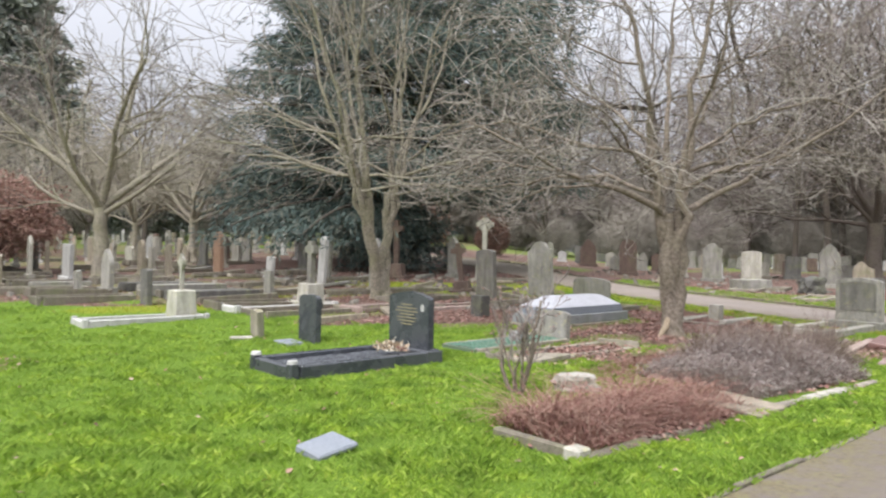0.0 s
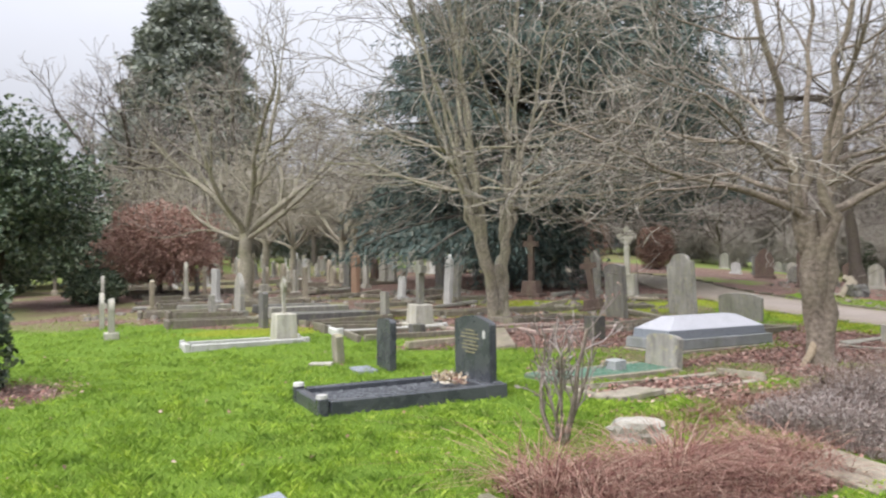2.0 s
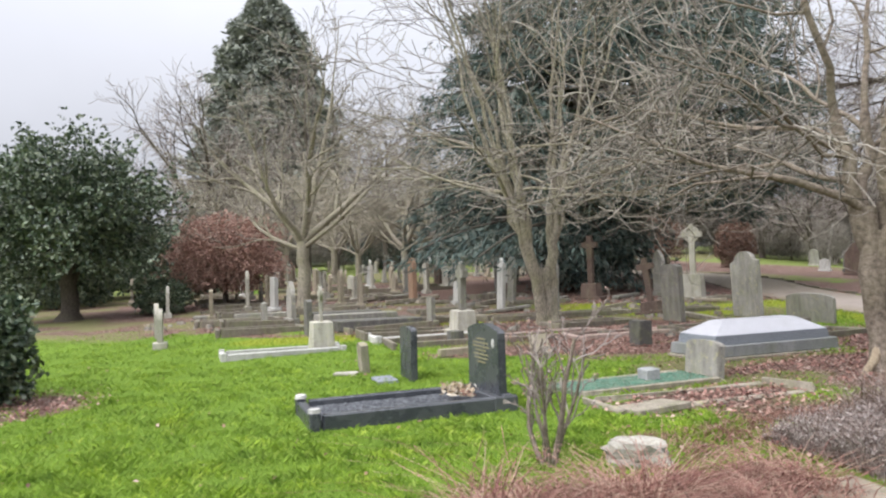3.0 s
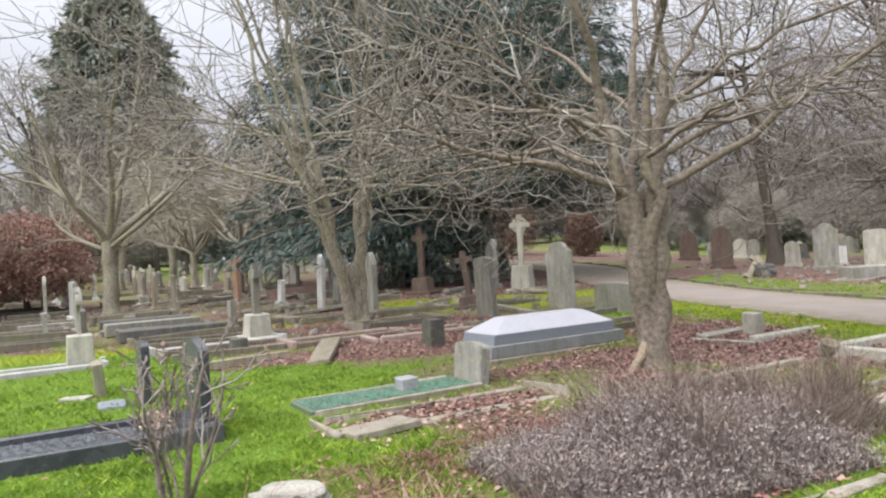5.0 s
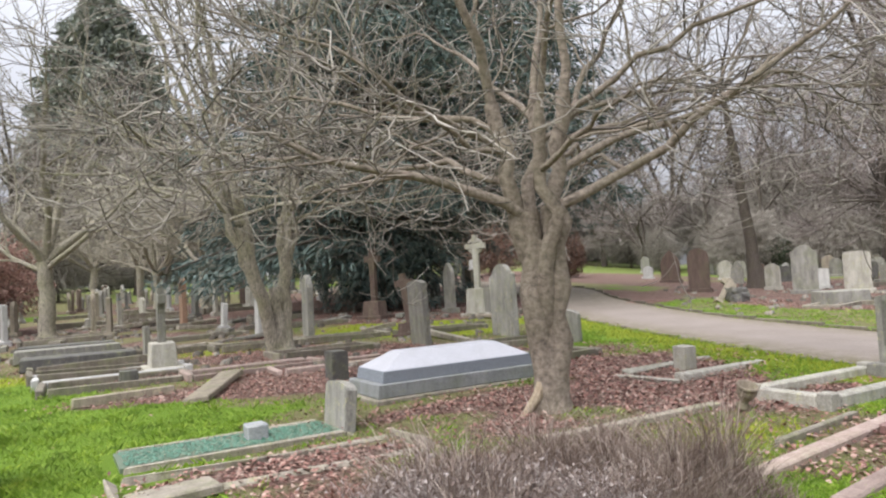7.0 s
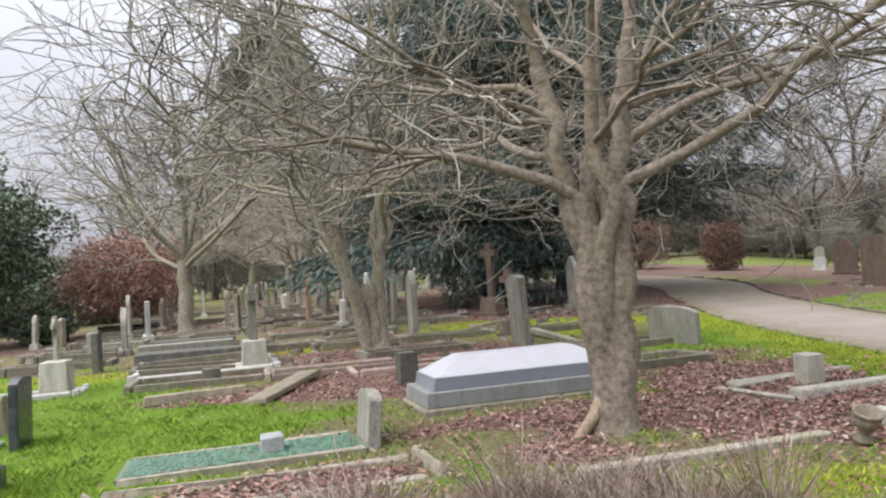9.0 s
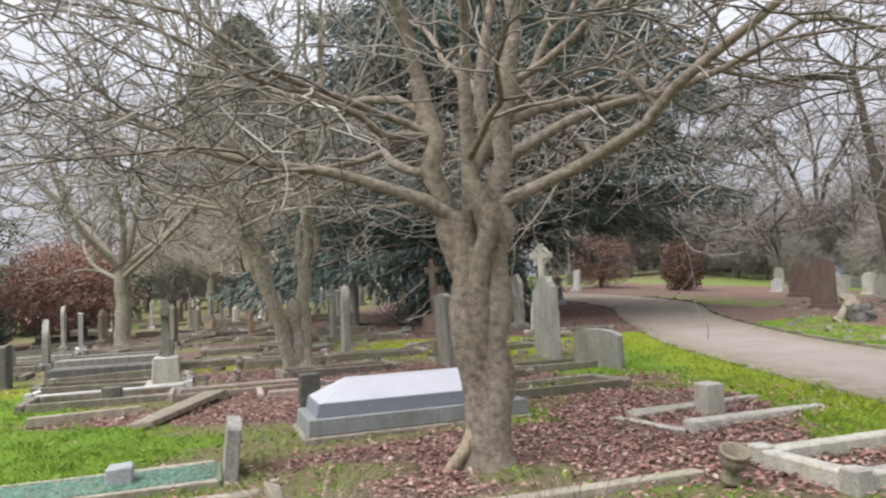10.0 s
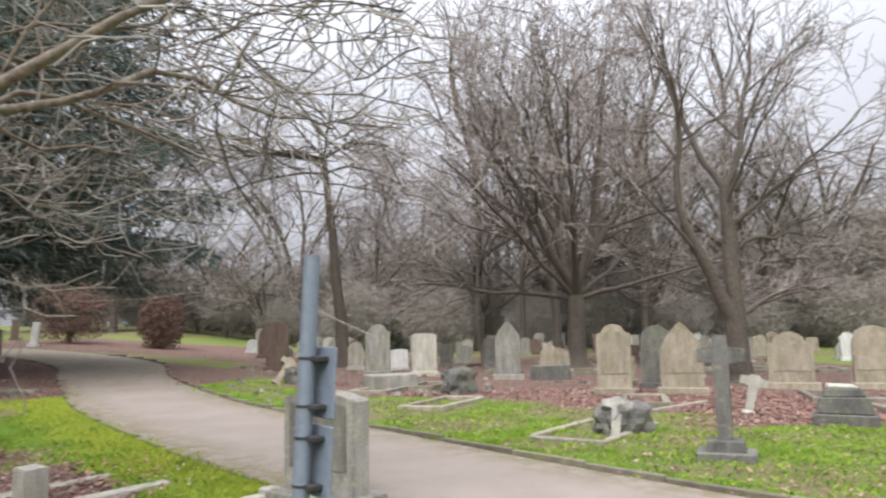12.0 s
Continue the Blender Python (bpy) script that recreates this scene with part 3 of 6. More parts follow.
def cover(x, y):
    """What grows where: leaf litter, dull worn turf and yellow moss, each 0 to 1; the rest is lawn."""
    n1 = noise.noise((x * 0.35, y * 0.35, 3.0))
    n2 = noise.noise((x * 0.9, y * 0.9, 7.0))
    litter = max(blob(x, y, 4.3, 14.6, 2.3, 1.8, 45), blob(x, y, 4.6, 16.9, 1.9, 1.3, 40), blob(x, y, 0.2, 15.7, 2.6, 0.8, 15), blob(x, y, -1.6, 15.0, 1.6, 0.55, 30),
                 blob(x, y, -1.5, 18.8, 2.6, 1.5, 10), blob(x, y, 3.0, 11.2, 1.1, 2.1, -44) * 0.8, blob(x, y, 1.6, 17.8, 2.3, 1.2, 30) * 0.9, blob(x, y, 1.75, 11.9, 1.35, 0.42, 46), blob(x, y, 6.55, 15.1, 1.1, 0.5, 46), blob(x, y, 5.3, 16.5, 1.15, 0.6, 53), blob(x, y, 3.3, 17.6, 2.0, 1.1, 60) * 0.85, blob(x, y, -3.6, 16.9, 1.5, 0.7, 46) * 0.6, blob(x, y, -16.0, 22.5, 6.0, 4.5) * 0.9, blob(x, y, -6.0, 9.0, 1.2, 1.2) * 0.8)
    dull = 0.0
    if x < 2.5:
        dull = max(0.0, min(1.0, (y - 14.7 - 0.42 * max(0.0, -3.0 - x)) / 0.9)) if x > -11 else max(0.0, min(1.0, (y - 14.0) / 2.0))
        dull *= 0.85 + 0.5 * n1
    if x < -2.5 and 16.0 < y < 30:
        litter = max(litter, 0.62 + 0.7 * n2 + 0.4 * n1)
    litter = max(litter, blob(x, y, 2.7, 14.0, 1.3, 0.75, 45), 0.7 * blob(x, y, 6.3, 12.9, 1.5, 0.6, 52), blob(x, y, -0.4, 16.9, 1.6, 1.0, 20))
    litter = max(litter, blob(x, y, 1.95, 7.95, 1.25, 0.55, 43), blob(x, y, 3.75, 10.2, 1.3, 0.8, 40))
    dull = max(dull, blob(x, y, 1.7, 14.3, 1.5, 0.8, 45), blob(x, y, 0.6, 15.1, 1.6, 0.6, 20))
    dull = max(dull, blob(x, y, 3.1, 12.4, 2.4, 1.9, 45) * (0.8 + 0.6 * n2), blob(x, y, 5.6, 13.2, 1.2, 0.9, 45) * (0.7 + 0.6 * n2))
    litter *= 0.75 + 0.9 * n2 + 0.3 * n1 if litter < 0.95 else 1.0
    litter *= 1.0 - 0.75 * max(blob(x, y, 4.2, 13.05, 1.0, 0.5, 45), blob(x, y, 5.1, 13.45, 0.8, 0.45, 45), blob(x, y, 2.4, 13.35, 0.9, 0.4, 45), blob(x, y, 4.0, 13.9, 0.5, 0.35))
    litter = max(0.0, litter - 0.45 * max(0.0, n2))
    moss = 0.0
    l, r = edge_distance(x, y) if 8 < y < 48 and -10 < x < 16 else (9, 9)
    right_side = x > 12.0 - 0.52 * (y - 14) and y > 12
    if right_side:
        litter = max(litter, max(0.0, min(1.0, (r - (3.6 if y < 25 else 1.6) - 1.4 * n1) / 2.0)) if y > 19 else 0.0)
        if y > 44 and n1 > -0.1:
            litter *= 0.15
        dull = max(dull, 0.6 + 0.6 * n2)
    elif l < 1.15 and y > 14.2:
        moss = max(0.0, 0.95 - l * 0.45) + 0.35 * n2
        litter *= 0.25
    moss = max(moss, blob(x, y, 4.9, 12.7, 1.2, 0.5, 42) * (0.6 + n2), blob(x, y, -0.8, 23.0, 2.6, 2.4) * (0.75 + n2), blob(x, y, -6.6, 15.8, 1.6, 0.7, 20) * 0.9, blob(x, y, -4.5, 19.3, 2.2, 1.0, 20) * (0.5 + n2))
    if blob(x, y, -4.8, 31.5, 8.5, 6.5) > 0:
        litter, dull = max(litter, 0.75), 1.0
        moss = 0
    if y > 30 and not right_side:
        g = noise.noise((x * 0.16, y * 0.16, 1.0)) + 0.5 * n1
        dull, litter = 1.0 - 0.7 * max(0.0, min(1.0, g * 4)), max(litter, min(0.8, -1.2 * g + 0.25))
    litter = max(litter, 0.85 * blob(x, y, -1.5, 48.5, 8.0, 6.0))
    return min(1, litter), min(1, max(dull, 0)), min(1, max(moss, 0))


def spaced(lo, hi, fine_lo, fine_hi, step, growth=1.35):
    out = list(np.arange(fine_lo, fine_hi + step, step))
    s, v = step, out[-1]
    while v < hi:
        s *= growth
        v += s
        out.append(v)
    s, v = step, out[0]
    while v > lo:
        s *= growth
        v -= s
        out.insert(0, v)
    return out


def build_ground():
    xs, ys = spaced(-700, 700, -22, 22, 0.3), spaced(-500, 900, 3, 48, 0.3)
    nx, ny = len(xs), len(ys)
    verts = np.zeros((nx * ny, 3), dtype=np.float32)
    col = np.zeros((nx * ny, 4), dtype=np.float32)
    i = 0
    for y in ys:
        for x in xs:
            near = -25 < x < 25 and 0 < y < 55
            c = cover(x, y) if near else (0.5 * (noise.noise((x * 0.05, y * 0.05, 2.0)) > 0.1), 0.5, 0.0)
            lump = 0.014 * noise.noise((x * 1.3, y * 1.3, 0.0)) if near else 0.0
            if near and on_path(x, y, 0.35):
                lump = -0.015
            verts[i] = (x, y, gz(x, y) + lump)
            col[i] = (*c, 1)
            i += 1
    a = (np.arange(nx - 1)[None, :] + nx * np.arange(ny - 1)[:, None]).ravel()
    faces = np.stack([a, a + 1, a + 1 + nx, a + nx], 1)
    ob = array_mesh("ground", verts, faces, "turf", smooth=True)
    layer = ob.data.attributes.new("cover", "FLOAT_COLOR", "POINT")
    layer.data.foreach_set("color", col.ravel())
    return tagged(ob, "winter grass with leaf litter and moss between graves", "ground", "", "structure")


def strip(name, left, right, lift, label, material, across=10):
    """A path surface between two edges, slightly crowned, that follows the ground."""
    verts, verge = [], []
    for a, b in zip(left, right):
        for j in range(across + 1):
            p = a.lerp(b, j / across)
            e = min(j, across - j) / (across / 2)
            verts.append((p.x, p.y, gz(p.x, p.y) + lift + 0.02 * e * (2 - e)))
            verge.append(max(0.0, 1.0 - 1.7 * e, min(0.8, (p.y - 25) / 9)))
    k = across + 1
    faces = [(i * k + j, i * k + j + 1, (i + 1) * k + j + 1, (i + 1) * k + j) for i in range(len(left) - 1) for j in range(across)]
    ob = array_mesh(name, verts, faces, material, smooth=True)
    layer = ob.data.attributes.new("verge", "FLOAT", "POINT")
    layer.data.foreach_set("value", np.array(verge, dtype=np.float32))
    return tagged(ob, label, "path", "", "structure")


def edging(points, parent_label, height, width, seed, material="edging"):
    """Short concrete edging pieces laid end to end along a line, each a piece of its own."""
    t = tagged(new("path_edging"), parent_label, "path edging", "", "structure")
    rng = random.Random(seed)
    bm = bmesh.new()
    block(bm, 0, 0, -0.1, 0.9, width, height + 0.1, 0.008)
    me = bpy.data.meshes.new("edging_piece")
    bm.to_mesh(me)
    bm.free()
    me.materials.append(M[material])
    run, last = 0.0, points[0]
    for p in points[1:]:
        d = p - last
        run = d.length
        if run >= 0.9:
            k = int(run / 0.91)
            for i in range(max(1, k)):
                c = last + d * ((i + 0.5) / max(1, k))
                ob = new("edging_piece", me)
                ob.parent = t
                ob.matrix_local = pose(c.x, c.y, gz(c.x, c.y) + rng.uniform(-0.012, 0.008), rng.uniform(-1, 1), rng.uniform(-0.6, 0.6), math.degrees(math.atan2(d.y, d.x)) + rng.uniform(-0.8, 0.8)) @ Matrix.Diagonal((run / max(1, k) / 0.912, 1, 1, 1))
            last = p
    return t


ground = build_ground()
walked_left = [A0 + UA * s for s in np.linspace(-14, 9.5, 40)]
strip("path_walked", walked_left, [p + VA * WIDE for p in walked_left], 0.002, "worn grey tarmac path with mossy edges", "tarmacOld")
strip("path_crossing", LEFT, RIGHT, 0.012, "pale grey tarmac path curving away between graves", "tarmac")
strip("path_continued", smooth_line([(11.6, 8.9), (13.1, 6.2), (15.0, 2.5), (18.0, -3.0)]), smooth_line([(14.4, 9.7), (15.8, 7.2), (17.8, 3.6), (20.8, -1.8)]), 0.012, "pale grey tarmac path running on past the junction", "tarmac")
edging([A0 + UA * s - VA * 0.03 for s in np.arange(-9, 7.3, 0.92)], "weathered concrete edging beside the tarmac path", 0.018, 0.045, 5)
edging([p + (p - q).normalized() * 0.03 for p, q in zip(RIGHT[12:72], LEFT[12:72])], "dark mossy edging kerb along the curving path", 0.075, 0.07, 6)
edging([p + (p - q).normalized() * 0.03 for p, q in zip(LEFT[20:72], RIGHT[20:72])], "low mossy edging along the curving path", 0.02, 0.06, 7)

# ---- plant helpers ----
def tubes(name, lines, material, parent=None, label=""):
    """Tapered tubes along lines of (points, radii, sides), joined into one mesh."""
    vs, fs, off = [], [], 0
    for pts, radii, k in lines:
        p = np.array([tuple(q) for q in pts], dtype=float)
        m = len(p)
        tan = np.gradient(p, axis=0)
        tan /= np.linalg.norm(tan, axis=1)[:, None] + 1e-9
        ref = np.array([0.0, 0.0, 1.0]) if abs(tan[0][2]) < 0.85 else np.array([1.0, 0.0, 0.0])
        a = np.cross(tan, ref)
        a /= np.linalg.norm(a, axis=1)[:, None] + 1e-9
        b = np.cross(tan, a)
        ang = np.arange(k) * (2 * math.pi / k)
        ring = p[:, None, :] + np.array(radii)[:, None, None] * (np.cos(ang)[None, :, None] * a[:, None, :] + np.sin(ang)[None, :, None] * b[:, None, :])
        vs.append(ring.reshape(-1, 3))
        i = np.arange(m - 1)[:, None] * k + off
        j = np.arange(k)[None, :]
        j2 = (j + 1) % k
        fs.append(np.stack([i + j, i + j2, i + k + j2, i + k + j], 2).reshape(-1, 4))
        off += m * k
    return array_mesh(name, np.concatenate(vs), np.concatenate(fs), material, parent, label, smooth=True)


def turned(d, angle, rng):
    """d swung by that many degrees to a random side."""
    ax = d.cross(Vector((rng.gauss(0, 1), rng.gauss(0, 1), rng.gauss(0, 1))))
    if ax.length < 1e-4:
        ax = Vector((1, 0, 0))
    return Matrix.Rotation(radians(angle), 3, ax.normalized()) @ d


LOWEST = [0.0]  # branches below this height turn upwards
KINK = [0.0]  # how crooked the main limbs are


def grow(wood, fine, p, d, length, r, level, rng, kids, up, wander, spread=42, tip=0.004, shrink=0.62, sag=0.0):
    """One limb and all that branches off it."""
    n = (8, 6, 4, 3, 2, 2)[min(level, 5)]
    kink = KINK[0] if level < 2 else 0.0
    n += 4 if kink and level == 0 else 0
    aim = d.normalized()
    pts, d, step = [p.copy()], d.normalized(), length / n
    for i in range(n):
        low = 0.28 if pts[-1].z < LOWEST[0] + 0.25 * level and d.z < 0.25 else 0.0
        d = (d + Vector((rng.gauss(0, wander), rng.gauss(0, wander), rng.gauss(0, wander) + up - sag * i / n + low))).normalized()
        if kink:
            if aim.z < 0.55:
                aim.z *= 0.84
            d = (d + (aim - d) * 0.35 + Vector((rng.gauss(0, kink), rng.gauss(0, kink), rng.gauss(0, kink)))).normalized()
        pts.append(pts[-1] + d * step)
    end = max(tip, r * (0.2 if kink else 0.42))
    radii = [r + (end - r) * i / n for i in range(n + 1)]
    (wood if r > 0.014 else fine).append((pts, radii, 9 if r > 0.08 else 6 if r > 0.03 else 4 if r > 0.012 else 3))
    if level >= len(kids):
        return
    for j in range(kids[level]):
        f = 0.22 + 0.78 * (j + rng.random()) / kids[level]
        i = min(n - 1, int(f * n))
        q = pts[i].lerp(pts[i + 1], f * n - i) if f < 1 else pts[-1]
        dd = (pts[i + 1] - pts[i]).normalized()
        rr = radii[i] * rng.uniform(0.36, 0.58)
        grow(wood, fine, q, turned(dd, rng.uniform(spread * 0.55, spread * 1.3), rng), length * rng.uniform(shrink * 0.65, shrink * 1.15) * (1.15 - 0.4 * f), max(tip, rr), level + 1, rng, kids, up, wander * 1.3, spread, tip, shrink, sag)


def trunk_line(base, top, r0, r1, rng, bend=0.03, n=8):
    pts, radii = [], []
    for i in range(n + 1):
        t = i / n
        p = base.lerp(top, t) + Vector((rng.gauss(0, bend), rng.gauss(0, bend), 0)) * (t * (1 - t) * 4)
        pts.append(p)
        radii.append(r0 + (r1 - r0) * t + (r0 * 0.85 * max(0, 1 - t * 7) ** 2 if base.z < 0.5 else 0.0))
    return pts, radii


def bare_tree(name, x, y, label, stems, limbs, kids, seed, wood_mat, twig_mat, up=0.03, wander=0.13, spread=42, tip=0.004, sag=0.0, turn=0.0, group="", lowest=2.0, kink=0.0):
    """A leafless tree: stems are (foot offset, top, r0, r1), limbs (from stem k at height share f, direction, length, radius)."""
    rng = random.Random(seed)
    LOWEST[0], KINK[0] = lowest, kink
    t = thing(name, x, y, turn, label, "tree", group)
    wood, fine, trunk = [], [], []
    made = []
    for foot, top, r0, r1 in stems:
        pts, radii = trunk_line(Vector(foot), Vector(top), r0, r1, rng, 0.03 if r0 > 0.1 else 0.05)
        trunk.append((pts, radii, 14))
        made.append((pts, radii))
    for k, f, d, length, r in limbs:
        pts, radii = made[k]
        i = min(len(pts) - 2, int(f * (len(pts) - 1)))
        q = pts[i].lerp(pts[i + 1], f * (len(pts) - 1) - i)
        grow(wood, fine, q, Vector(d), length, r, 0, rng, kids, up, wander, spread, tip, 0.62, sag)
    tubes("trunk", trunk, wood_mat, t)
    if wood:
        tubes("branch_frame", wood, wood_mat, t)
    if fine:
        tubes("twig_crown", fine, twig_mat, t)["kind"] = "stuff"
    return t


def sprays(name, centres, dirs, size, blades, width, material, parent, seed, droop=0.3):
    """Fans of narrow needles or leaves round many centres."""
    rng = np.random.default_rng(seed)
    n = len(centres)
    d = dirs[:, None, :] + rng.normal(0, 0.75, (n, blades, 3))
    d[..., 2] -= droop * rng.random((n, blades))
    d /= np.linalg.norm(d, axis=2)[..., None] + 1e-9
    side = np.cross(d, rng.normal(0, 1, (n, blades, 3)))
    side /= np.linalg.norm(side, axis=2)[..., None] + 1e-9
    ln = size * rng.uniform(0.5, 1.2, (n, blades, 1))
    c = centres[:, None, :] + rng.normal(0, size * 0.25, (n, blades, 3))
    w = width * rng.uniform(0.6, 1.3, (n, blades, 1))
    v = np.stack([c - d * ln * 0.3, c + side * w + d * ln * 0.15, c + d * ln * 0.7, c - side * w + d * ln * 0.15], 2)
    f = np.arange(n * blades * 4).reshape(-1, 4)
    return array_mesh(name, v.reshape(-1, 3), f, material, parent)


def shell_points(n, rx, ry, rz, z0, rng, lumps=0.28, inner=0.55, boxy=0.0, seed=0.0):
    """Places through the outer layer of an uneven crown."""
    d = rng.normal(0, 1, (n, 3))
    d /= np.linalg.norm(d, axis=1)[:, None]
    k = np.array([1 + lumps * (noise.noise((q[0] * 2.3 + seed, q[1] * 2.3, q[2] * 2.3)) + 0.6 * noise.noise((q[0] * 5.5, q[1] * 5.5 + seed, q[2] * 5.5))) for q in d])
    if boxy:
        k = k / np.max(np.abs(d), axis=1) ** boxy
    r = (inner + (1 - inner) * rng.random(n) ** 0.6) * k
    return d * r[:, None] * np.array([rx, ry, rz]) + np.array([0, 0, z0]), d


def leafy(name, x, y, rx, ry, rz, z0, count, leaf, width, material, label, seed, trunk=(0.2, 1.5), category="bush", blades=5, lumps=0.28, inner=0.5, floor=0.05, stem_mat="barkDark", group="", boxy=0.0):
    """A bush or broad tree of many separate leaves round its stems."""
    t = thing(name, x, y, 0, label, category, group)
    rng = np.random.default_rng(seed)
    c, d = shell_points(count, rx, ry, rz, z0, rng, lumps, inner, boxy, seed=seed * 1.7)
    keep = c[:, 2] > floor
    sprays("crown", c[keep], d[keep] * 0.6, leaf, blades, width, material, t, seed + 1)
    rr = random.Random(seed)
    lines = []
    for i in range(9):
        a = rr.uniform(0, 6.283)
        e = Vector((rx * 0.6 * math.cos(a), ry * 0.6 * math.sin(a), z0 + rz * rr.uniform(-0.2, 0.6)))
        lines.append(([Vector((0, 0, trunk[1] * 0.6)), Vector((e.x * 0.35, e.y * 0.35, trunk[1] * 0.6 + (e.z - trunk[1] * 0.6) * 0.5)), e], [trunk[0] * 0.5, trunk[0] * 0.3, 0.02], 6))
    pts, radii = trunk_line(Vector((0, 0, -0.1)), Vector((0, 0, max(trunk[1], z0 * 0.8))), trunk[0], trunk[0] * 0.6, rr)
    tubes("trunk", [(pts, radii, 10)], stem_mat, t)
    tubes("branch_frame", lines, stem_mat, t)["kind"] = "stuff"
    return t

# ---- graves near the path ----
def dark_grave():
    t = kerb_set(-0.38, 11.03, 2.08, 0.98, "dark", "dark polished granite grave kerb filled with dark chippings", kh=0.15, kw=0.1, fill="chips", seed=3, uneven=0.0)
    pebbles("chippings", 0, -1.0, 0.74, 1.82, 0.09, 2000, 0.02, "chips", t, 11)
    for sx in (-1, 1):
        bm = bmesh.new()
        bmesh.ops.create_cone(bm, cap_ends=True, segments=20, radius1=0.062, radius2=0.055, depth=0.035, matrix=pose(sx * 0.435, -2.03, 0.19))
        part("vase_cap", bm, "white", t, "cream stone vase cap")
    s = headstone(-0.43, 10.97, 0.86, 0.88, "ogee", "dark", 0.085, label="dark polished granite headstone with faded gilt lettering", plinth=False)
    slab = s.children[0]
    for i, wd in enumerate((0.17, 0.3, 0.34, 0.22, 0.3, 0.27, 0.18)):
        bm = bmesh.new()
        block(bm, -0.04, -0.0445, 0.70 - 0.042 * i, wd * 1.35, 0.003, 0.014, 0)
        part("inscription_line", bm, "gold", slab)
    bm = bmesh.new()
    bmesh.ops.create_cone(bm, cap_ends=True, segments=18, radius1=0.04, radius2=0.04, depth=0.006, matrix=pose(0.29, -0.0445, 0.68, 90))
    bmesh.ops.scale(bm, vec=(0.8, 1, 1.25), space=pose(-0.29, 0, -0.68), verts=bm.verts)
    part("oval_plaque", bm, "white", slab, "small white oval plaque")
    base = bmesh.new()
    block(base, 0, 0, -0.06, 1.0, 0.26, 0.215, 0.01)
    part("plinth", base, "dark", s)


def withered_flowers(x, y, z):
    t = thing("withered_flowers", x, y, -30, "bunch of withered cream and brown flowers on the grave", "flowers", z=z)
    rng = np.random.default_rng(21)
    n = 260
    c = np.stack([rng.normal(0, 0.12, n), rng.normal(0, 0.055, n), np.abs(rng.normal(0.045, 0.03, n))], 1)
    v = (c[:, None, :] + rng.normal(0, 0.022, (n, 3, 3))).reshape(-1, 3)
    v[:, 2] = np.maximum(v[:, 2], 0.0)
    array_mesh("petals", v, np.arange(n * 3).reshape(-1, 3), "cream", t)["kind"] = "stuff"
    lines = [([Vector((rng.uniform(-0.05, 0.05), 0, 0.03)), Vector((rng.uniform(0.05, 0.16), rng.uniform(-0.08, 0.08), 0.06)), Vector((rng.uniform(0.15, 0.26), rng.uniform(-0.1, 0.1), 0.02))], [0.004, 0.004, 0.003], 4) for _ in range(14)]
    tubes("stems", lines, "bramble", t)


def coffin_tomb():
    """A coped ledger: a long hipped lid on a broad low plinth."""
    t = thing("chest_tomb", 2.05, 15.5, GRAVE_TURN, "grey granite coped chest tomb with a wet hipped lid, sky reflection painted pale", "tomb")
    bm = bmesh.new()
    block(bm, 0, 0, -0.1, 1.0, 2.42, 0.135, 0.02)
    part("footing", bm, "kerb", t)
    bm = bmesh.new()
    block(bm, 0, 0, 0.033, 0.94, 2.34, 0.165, 0.012, 0.985)
    part("plinth", bm, "plinth", t)
    bm = bmesh.new()
    block(bm, 0, 0, 0.195, 0.8, 2.14, 0.14, 0.008, 0.975)
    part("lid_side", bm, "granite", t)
    # lid top: paler than the sides because reflected sky is in its colour
    bm = bmesh.new()
    w, l, rw, rl, z0, z1 = 0.388, 1.04, 0.14, 0.68, 0.332, 0.52
    lo = [bm.verts.new(p) for p in ((-w, -l, z0), (w, -l, z0), (w, l, z0), (-w, l, z0))]
    hi = [bm.verts.new(p) for p in ((-rw, -rl, z1), (rw, -rl, z1), (rw, rl, z1), (-rw, rl, z1))]
    bm.faces.new(lo[::-1])
    bm.faces.new(hi)
    for i in range(4):
        bm.faces.new((lo[i], lo[(i + 1) % 4], hi[(i + 1) % 4], hi[i]))
    bmesh.ops.bevel(bm, geom=list(bm.edges), offset=0.006, segments=1, affect="EDGES")
    part("coped_lid", bm, "graniteSheen", t, "wet granite coped lid with its sky reflection painted pale")


def rough_rock(name, x, y, sx, sy, sz, material, label, turn=0.0, seed=1, category="stone", sink=0.2, tilt=0.0):
    t = thing(name, x, y, turn, label, category)
    bm = bmesh.new()
    bmesh.ops.create_icosphere(bm, subdivisions=3, radius=0.5)
    for v in bm.verts:
        q = v.co.normalized()
        box = max(abs(q.x), abs(q.y), abs(q.z))
        v.co = q * (0.5 / box ** 0.75) * (1 + 0.3 * noise.noise(q * 2.1 + Vector((seed, 0, 0))) + 0.12 * noise.noise(q * 6 + Vector((0, seed, 0))))
        v.co = Vector((v.co.x * sx, v.co.y * sy, (v.co.z + 0.5 - sink) * sz))
    bmesh.ops.rotate(bm, cent=(0, 0, 0), matrix=Euler((radians(tilt), 0, 0)).to_matrix(), verts=bm.verts)
    part("rock", bm, material, t)
    return t


def flat_slab(name, x, y, sx, sy, sz, material, label, turn=None, tilt=0.0, lean=0.0, z=0.0, category="stone slab"):
    t = thing(name, x, y, GRAVE_TURN if turn is None else turn, label, category)
    t.matrix_world = t.matrix_world @ pose(0, 0, z, tilt, lean, 0)
    bm = bmesh.new()
    block(bm, 0, 0, -0.02, sx, sy, sz + 0.02, 0.012, 0.98, 0, 0.008, random.Random(int(x * 100)))
    part("slab", bm, material, t)
    return t


